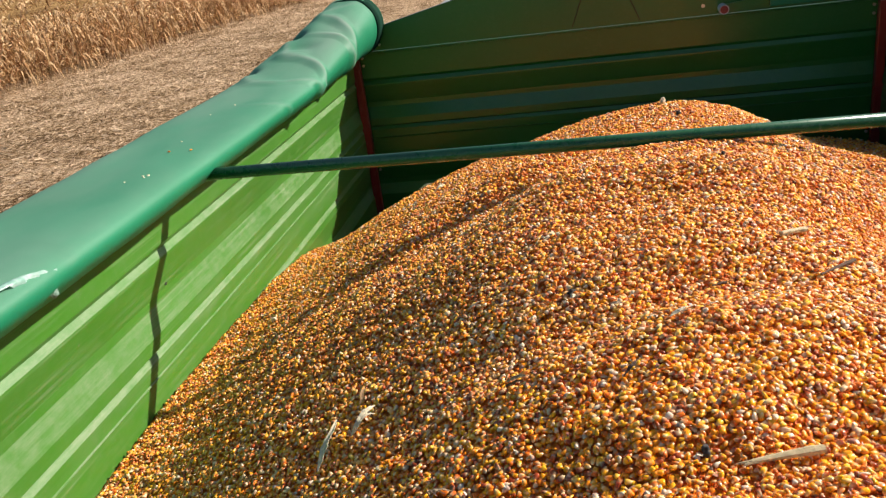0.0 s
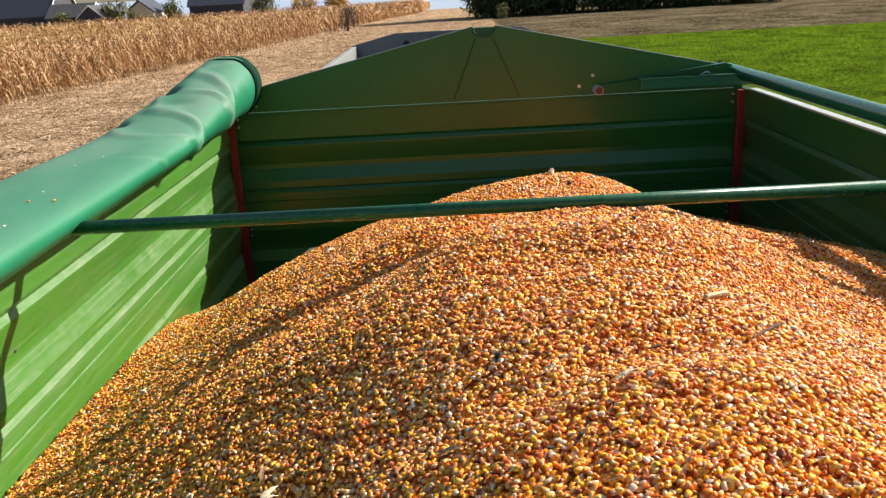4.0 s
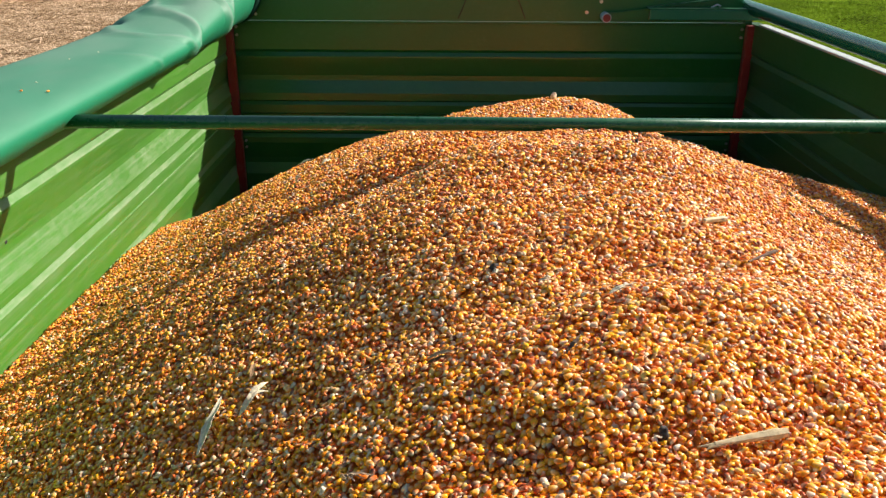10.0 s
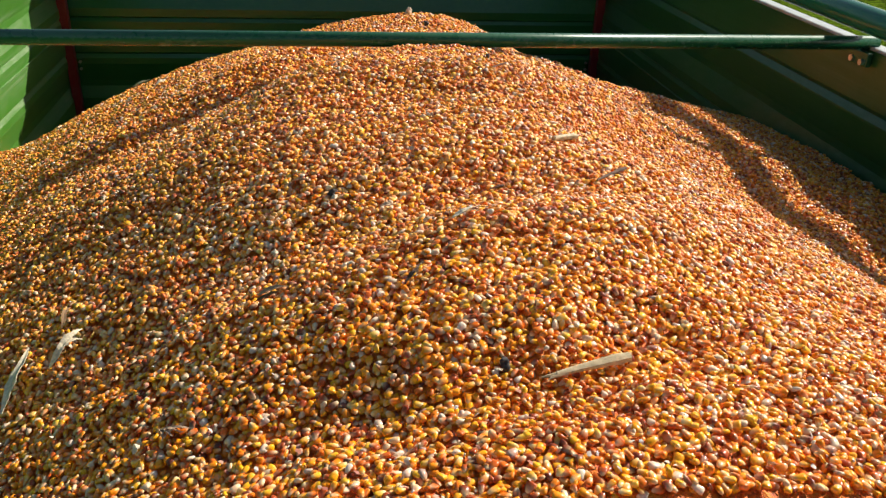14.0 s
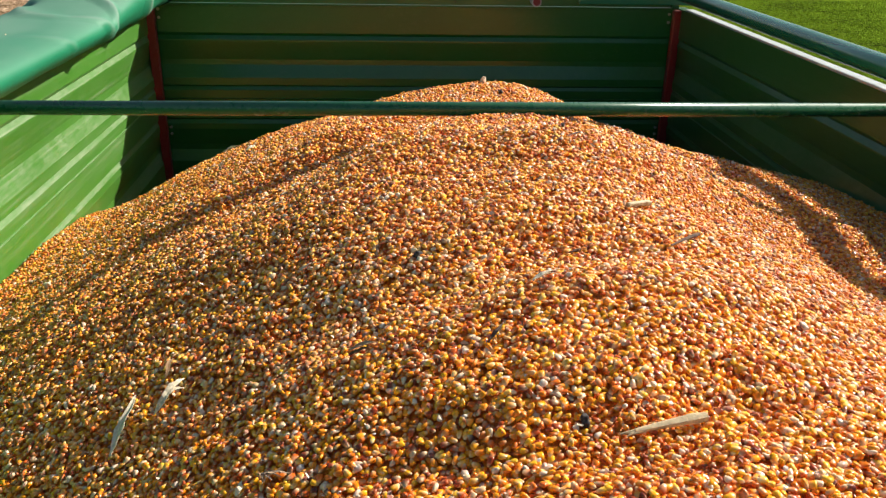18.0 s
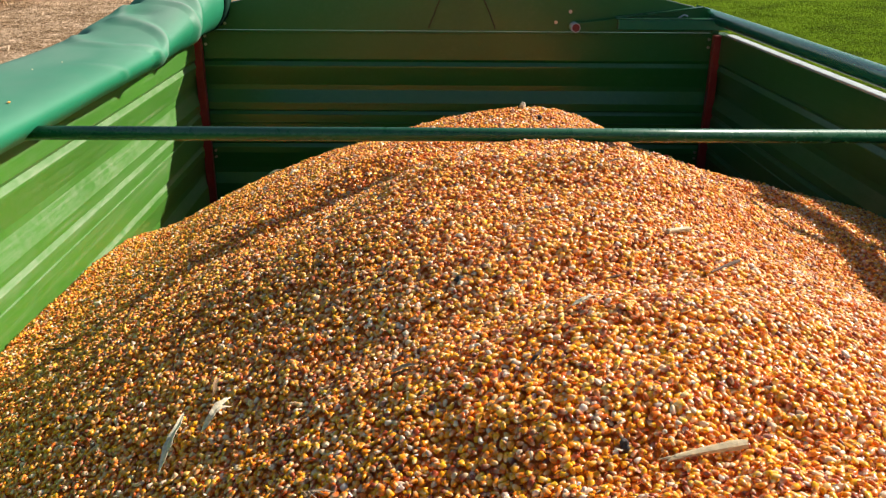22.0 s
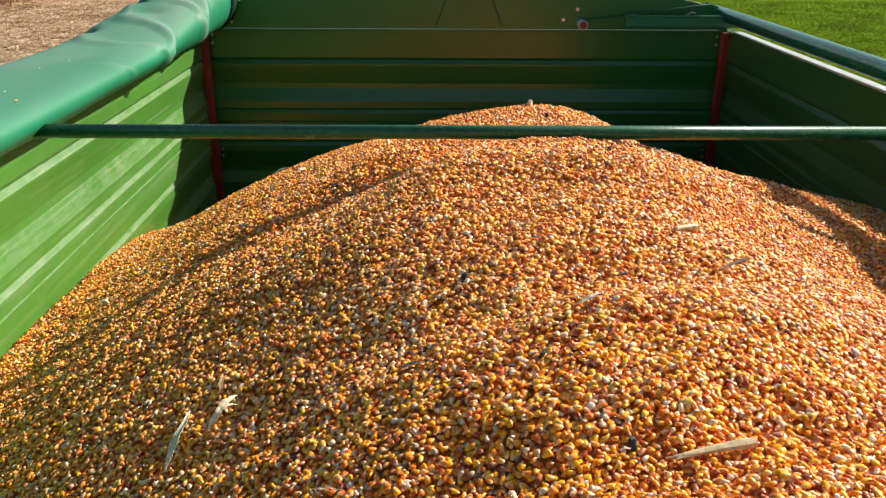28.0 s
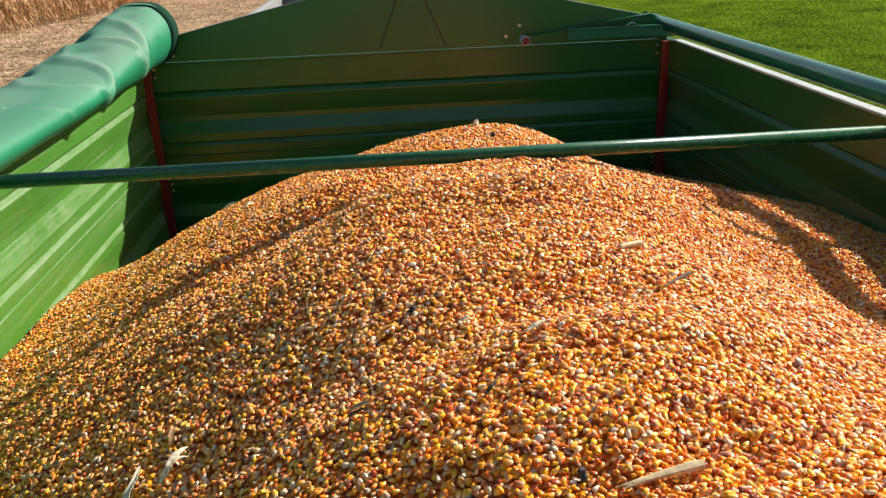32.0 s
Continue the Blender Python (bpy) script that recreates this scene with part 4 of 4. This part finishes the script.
def maize_stems(x, y, tall, r, name):
    n = len(x)
    z = np.array([ground_z(a, b) for a, b in zip(x, y)])
    root = np.stack([x, y, z - 0.02], -1)
    ways = np.stack([rng.normal(0, 0.05, n), rng.normal(0, 0.05, n), np.ones(n)], -1)
    return strips(name, root, ways, tall * rng.uniform(0.9, 1.12, n), np.full(n, r), np.zeros(n), 2, STALK, "dry upright maize stalks along the field's edge", "maize")


ry = np.concatenate([np.arange(6, 150, 0.19) for _ in range(5)])
rx = maize_edge(ry) - np.repeat(np.arange(5) * 0.75, len(ry) // 5) + rng.normal(0, 0.1, len(ry))
ry = ry + rng.normal(0, 0.06, len(ry))
near = ry < 75
maize_stand("maize_edge_leaves", rx[near], ry[near], 13, 3, 2.1, 0.04, "tall dry ripe maize plants along the field's edge")
maize_stand("maize_edge_leaves", rx[~near], ry[~near], 6, 2, 2.05, 0.07, "dry ripe maize plants along the far edge")
maize_stems(rx, ry, 2.0, 0.014, "maize_edge_stems")
fy = rng.uniform(4, 190, 9000)
fx = maize_edge(fy) - 3.5 - 75 * rng.uniform(0, 1, 9000) ** 1.3
maize_stand("maize_field", fx, fy, 5, 2, 2.1, 0.075, "wide field of ripe straw-coloured maize")
# a dark brown sheet stands in for the shade deep inside the maize
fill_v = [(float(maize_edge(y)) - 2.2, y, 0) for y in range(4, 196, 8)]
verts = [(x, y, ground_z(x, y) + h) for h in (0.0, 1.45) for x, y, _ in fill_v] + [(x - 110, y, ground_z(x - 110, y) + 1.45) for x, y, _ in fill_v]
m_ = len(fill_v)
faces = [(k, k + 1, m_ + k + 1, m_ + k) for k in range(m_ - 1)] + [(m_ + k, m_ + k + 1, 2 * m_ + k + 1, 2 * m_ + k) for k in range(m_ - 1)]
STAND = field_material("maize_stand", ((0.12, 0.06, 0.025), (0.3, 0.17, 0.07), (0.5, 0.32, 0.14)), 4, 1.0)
tagged(mesh_object("maize_thicket", verts, faces, STAND), "brown sheet painted as the shaded inside of the standing maize", "maize", kind="stuff")

# litter of leaves and cut straw on the harvested strip
n = 80000
ly = 3 + 85 * rng.uniform(0, 1, n) ** 1.6
lx = maize_edge(ly) + (field_edge(ly) - maize_edge(ly)) * rng.uniform(0, 1, n) + 0.2
la = rng.uniform(0, 2 * np.pi, n)
lz = np.array([ground_z(a, b) for a, b in zip(lx, ly)]) + rng.uniform(0.01, 0.11, n)
strips("straw_litter", np.stack([lx, ly, lz], -1), np.stack([np.cos(la), np.sin(la), rng.uniform(-0.1, 0.45, n)], -1), rng.uniform(0.06, 0.26, n), rng.uniform(0.012, 0.042, n), rng.uniform(0, 0.5, n), 1, STRAW, "pale chopped maize leaves and straw on the ground", "straw")

BLADE = Mat("young_blade", 0.85, spec=0.02)
BLADE.put("Base Color", BLADE.ramp(BLADE.island(), [(0, (0.07, 0.1, 0.01)), (0.6, (0.14, 0.19, 0.012)), (1, (0.24, 0.29, 0.03))]))
n = 70000
gy = 3 + 50.5 * rng.uniform(0, 1, n) ** 1.3
gx = 3.2 + 0.02 * gy + 26 * rng.uniform(0, 1, n) ** 1.2
gx = np.round(gx / 0.14) * 0.14 + rng.normal(0, 0.025, n)
ga = rng.uniform(0, 2 * np.pi, n)
gz = np.array([ground_z(a, b) for a, b in zip(gx, gy)])
strips("young_crop_blades", np.stack([gx, gy, gz], -1), np.stack([np.cos(ga), np.sin(ga), rng.uniform(0.6, 1.6, n)], -1), rng.uniform(0.07, 0.16, n), rng.uniform(0.006, 0.014, n), rng.uniform(0.2, 0.8, n), 1, BLADE.m, "short bright green drilled winter crop", "crop")


# ---- trees, shrubs and farm buildings in the distance ----
def leaf_material(name, lo, hi):
    m = Mat(name, 0.65, spec=0.25)
    m.put("Base Color", m.ramp(m.island(), [(0, lo), (1, hi)]))
    return m.m


DARK_LEAF = leaf_material("dark_leaf", (0.02, 0.035, 0.01), (0.07, 0.1, 0.025))
OLIVE_LEAF = leaf_material("olive_leaf", (0.09, 0.1, 0.03), (0.22, 0.21, 0.07))
GOLD_LEAF = leaf_material("golden_leaf", (0.3, 0.15, 0.015), (0.6, 0.38, 0.05))
DRY_LEAF = leaf_material("withered_leaf", (0.06, 0.042, 0.034), (0.18, 0.125, 0.1))
BARK = simple("bark", (0.12, 0.09, 0.06), 0.9)


def tree(x, y, tall, wide, leaf, label, count=1500, low=0.06, size=0.35):
    z = ground_z(x, y)
    ob = empty("tree", label, "tree", (x, y, z))
    t = part("trunk", tube([(0, 0, -0.1), (0.05, 0, tall * 0.3), (0, 0.1, tall * 0.75)], [0.035 * tall, 0.025 * tall, 0.008 * tall], 8), BARK, ob, smooth=True)
    for k in range(5):
        a = k * 1.3 + x
        h = tall * (0.25 + 0.1 * k)
        part("limb", tube([(0, 0, h), (0.3 * wide * math.cos(a), 0.3 * wide * math.sin(a), h + 0.12 * tall), (0.6 * wide * math.cos(a), 0.6 * wide * math.sin(a), h + 0.2 * tall)], [0.012 * tall, 0.008 * tall, 0.003 * tall], 6), BARK, ob)
    clumps = rng.normal(0, 1, (26, 3))
    clumps /= np.linalg.norm(clumps, axis=1, keepdims=True)
    clumps *= rng.uniform(0.4, 0.85, (26, 1))
    pick = clumps[rng.integers(0, 26, count)] + rng.normal(0, 0.2, (count, 3))
    c = np.stack([pick[:, 0] * wide, pick[:, 1] * wide, tall * 0.46 + pick[:, 2] * tall * 0.52], -1)
    c[:, 2] = np.maximum(c[:, 2], rng.uniform(0.0, 0.25, count) * tall * (0.3 if low > 0.03 else 1.0))
    d = rng.normal(0, 1, (count, 3))
    crown = strips("crown", c, d / np.linalg.norm(d, axis=1, keepdims=True), size * rng.uniform(0.7, 1.6, count), size * rng.uniform(0.3, 0.6, count), np.full(count, 0.3), 1, leaf, "", "")
    for key in ("kind", "label", "category"):
        if key in crown:
            del crown[key]
    crown.parent = ob
    return ob


for k, (x, y, h, w) in enumerate(((5.5, 97, 12, 3.2), (10, 99, 13, 4), (15, 100, 12, 4), (20, 101, 13, 4), (25, 102, 11, 4), (31, 104, 12, 4.5), (38, 106, 12, 5))):
    tree(x, y, h, w, DARK_LEAF, "dark leafy tree in a hedgerow beside the ploughed field", 2600, 0.02, 0.85)
tree(-9.3, 80.0, 2.6, 1.05, DRY_LEAF, "dark dry weed bush at the maize field's edge", 900, 0.02, 0.16)
for k in range(13):
    tree(4.6 + 2.7 * k, 93.5 + 0.28 * k, 4.2 + math.sin(k * 2.1), 2.3, DARK_LEAF, "dense dark shrub in a hedgerow", 1300, 0.02, 0.5)
tree(6.2, 90, 1.6, 0.9, OLIVE_LEAF, "small pale green shrub at the hedgerow's end", 500, 0.05, 0.18)
for x, y, h, w, leaf, label in ((-57, 148, 6.5, 3, OLIVE_LEAF, "olive-green tree beside a farmhouse"), (-65.5, 146, 4.5, 1.8, OLIVE_LEAF, "yellowing bush before a farm building"), (-47.5, 150, 6, 2.0, OLIVE_LEAF, "green tree between farm buildings"),
                                (-32, 152, 6, 3, OLIVE_LEAF, "olive-green tree behind the maize"), (-27, 165, 6, 3, GOLD_LEAF, "golden autumn tree behind the maize"), (-21, 168, 6, 3, GOLD_LEAF, "golden autumn tree behind the maize"),
                                (-53, 146, 3.4, 1.5, OLIVE_LEAF, "low yellow-green bush before a white gable"), (-42, 170, 7, 3.5, OLIVE_LEAF, "distant olive-green tree behind the barns"), (-90, 175, 9, 5, OLIVE_LEAF, "distant olive-green tree behind the barn")):
    tree(x, y, h * 0.8, w * 0.85, leaf, label, 1500, 0.06, 0.45)

ROOF_DARK = simple("dark_slate_roof", (0.06, 0.068, 0.09), 0.6, 0, 0.3, 3)
ROOF_GREY = simple("grey_roof", (0.09, 0.09, 0.09), 0.6, 0, 0.3, 3)
RENDER_WHITE = simple("pale_house_render", (0.75, 0.66, 0.5), 0.85, 0, 0.1, 2)
TIMBER = simple("dark_barn_boards", (0.06, 0.063, 0.08), 0.8, 0, 0.4, 3)
TRIM = simple("white_verge_board", (0.8, 0.8, 0.8), 0.6, 0, 0.08)


def house(name, x0, x1, y, deep, eave, ridge, roof_mat, wall_mat, label, verge=True):
    """A gabled building whose ridge runs along x; the gable ends carry verge boards."""
    z = ground_z((x0 + x1) / 2, y)
    ob = empty(name, label, "building", (x0, y, z))
    gab = [(0, 0), (deep, 0), (deep, eave), (deep / 2, ridge - 0.15), (0, eave)]
    part("wall", prism(gab, 0, 0, x1 - x0), wall_mat, ob)
    for s in (0, 1):
        a, b = ((-0.4, eave - 0.25), (deep / 2, ridge)) if s == 0 else ((deep / 2, ridge), (deep + 0.4, eave - 0.25))
        part("roof", prism([a, b, (b[0], b[1] + 0.2), (a[0], a[1] + 0.2)], 0, -0.35, x1 - x0 + 0.35), roof_mat, ob)
        if verge:
            part("verge_board", prism([a, b, (b[0], b[1] + 0.32), (a[0], a[1] + 0.32)], 0, x1 - x0 + 0.352, x1 - x0 + 0.45), TRIM, ob)
    part("door", block((1.5, -0.06, 0), (3.2, -0.004, min(eave - 0.3, 2.4)), 0.01), TIMBER, ob)
    w = part("window", block((x1 - x0 - 2.6, -0.05, 0.9), (x1 - x0 - 1.5, -0.004, min(eave - 0.2, 2.0)), 0.01), ROOF_GREY, ob)
    return ob


house("barn", -96, -69.6, 150, 13, 3.0, 9.5, ROOF_DARK, TIMBER, "long dark barn with a slate roof beyond the maize")
house("farm_shed", -68.5, -61.2, 147, 6, 2.5, 4.5, ROOF_GREY, TIMBER, "low grey-roofed farm shed beyond the maize")


def gable_house(name, x0, x1, y, deep, eave, ridge, roof_mat, wall_mat, label, trim):
    """A small building that turns its gable end to the field, with a door and a window in it."""
    z = ground_z(x0, y)
    ob = empty(name, label, "building", (x0, y, z))
    w = x1 - x0
    part("wall", prism([(0, 0), (w, 0), (w, eave), (w / 2, ridge - 0.15), (0, eave)], 1, 0, deep), wall_mat, ob)
    for a, b in (((-0.3, eave - 0.2), (w / 2, ridge)), ((w / 2, ridge), (w + 0.3, eave - 0.2))):
        roof = part("roof", prism([a, b, (b[0], b[1] + 0.16), (a[0], a[1] + 0.16)], 1, -0.3, deep + 0.3), roof_mat, ob)
        part("verge_board", prism([(a[0], a[1] - 0.05), (b[0], b[1] - 0.05), (b[0], b[1] + 0.2), (a[0], a[1] + 0.2)], 1, -0.36, -0.303), trim, roof)
    part("door", block((0.6, -0.06, 0), (1.5, -0.004, 2.0), 0.01), TIMBER, ob)
    part("window", block((w - 1.7, -0.05, 0.9), (w - 0.8, -0.004, 1.9), 0.01), ROOF_GREY, ob)
    return ob


gable_house("farm_shed", -62.8, -58.4, 146, 7, 2.2, 4.1, ROOF_GREY, TIMBER, "dark boarded shed with white verge boards", TRIM)
cottage = gable_house("cottage", -58.7, -53.7, 158, 8, 2.7, 4.6, ROOF_DARK, RENDER_WHITE, "small white-gabled cottage beyond the maize", TIMBER)
part("chimney", block((1.0, 3.2, 3.2), (1.5, 3.7, 5.1), 0.02), ROOF_GREY, cottage)
house("barn", -47.0, -37.0, 158, 12, 3.2, 8.5, ROOF_DARK, TIMBER, "dark-roofed barn behind the maize field", False)


# ---- the second trailer ahead ----
# one grey in two tones: dark for the shaded head, pale for sunlit sides
SHADED_GREY_PAINT = simple("grey_trailer_paint", (0.13, 0.13, 0.15), 0.5, 0.0, 0.15, 6)
SUNLIT_PAINT = simple("sunlit_grey_trailer_paint", (0.3, 0.3, 0.3), 0.45, 0.0, 0.08, 6)
other = empty("open_trailer", "empty grey open-topped trailer parked ahead", "trailer", (0.1, 6.3, GROUND))
ox, oy = (-1.03, 0.78), (4.6, 7.2)
for s, x in ((-1, ox[0]), (1, ox[1])):
    w = part("side_wall", block((x - 0.1, oy[0] - 6.3, 1.6), (x - 0.06, oy[1] - 6.3, 3.2), 0.006), SUNLIT_PAINT, other, "inner side, grey lightened in its paint for sunlight")
    part("latch", block((x - 0.055, -0.72, 3.02), (x - 0.03, -0.6, 3.12), 0.004), RUBBER, w, "black latch")
head = part("head_wall", prism([(ox[0] - 0.1, 1.6), (ox[1] - 0.1, 1.6), (ox[1] - 0.1, 3.205), (0.45, 3.3), (-0.72, 3.3), (ox[0] - 0.1, 3.205)], 1, oy[1] - 6.3 + 0.003, oy[1] - 6.3 + 0.04), SHADED_GREY_PAINT, other, "head wall, grey darkened in its paint for shade")
part("rubber_bump", tube([(-0.62, oy[1] - 6.3, 3.2), (-0.62, oy[1] - 6.32, 3.2)], 0.03, 10), RUBBER, head)
part("load_bed", block((ox[0] - 0.1, oy[0] - 6.3, 1.5), (ox[1] - 0.06, oy[1] - 6.3 + 0.04, 1.597), 0.006), SHADED_GREY_PAINT, other)
for s in (-0.95, 0.95):
    for y in (-0.6, 0.4):
        part("wheel", tube([(s - 0.13, y, 0.55), (s - 0.1, y, 0.55), (s + 0.1, y, 0.55), (s + 0.13, y, 0.55)], [0.48, 0.55, 0.55, 0.48], 24), RUBBER, other)
part("axle_frame", block((-0.8, -1.0, 0.5), (0.8, 0.8, 1.5), 0.02), SHADED_GREY_PAINT, other)
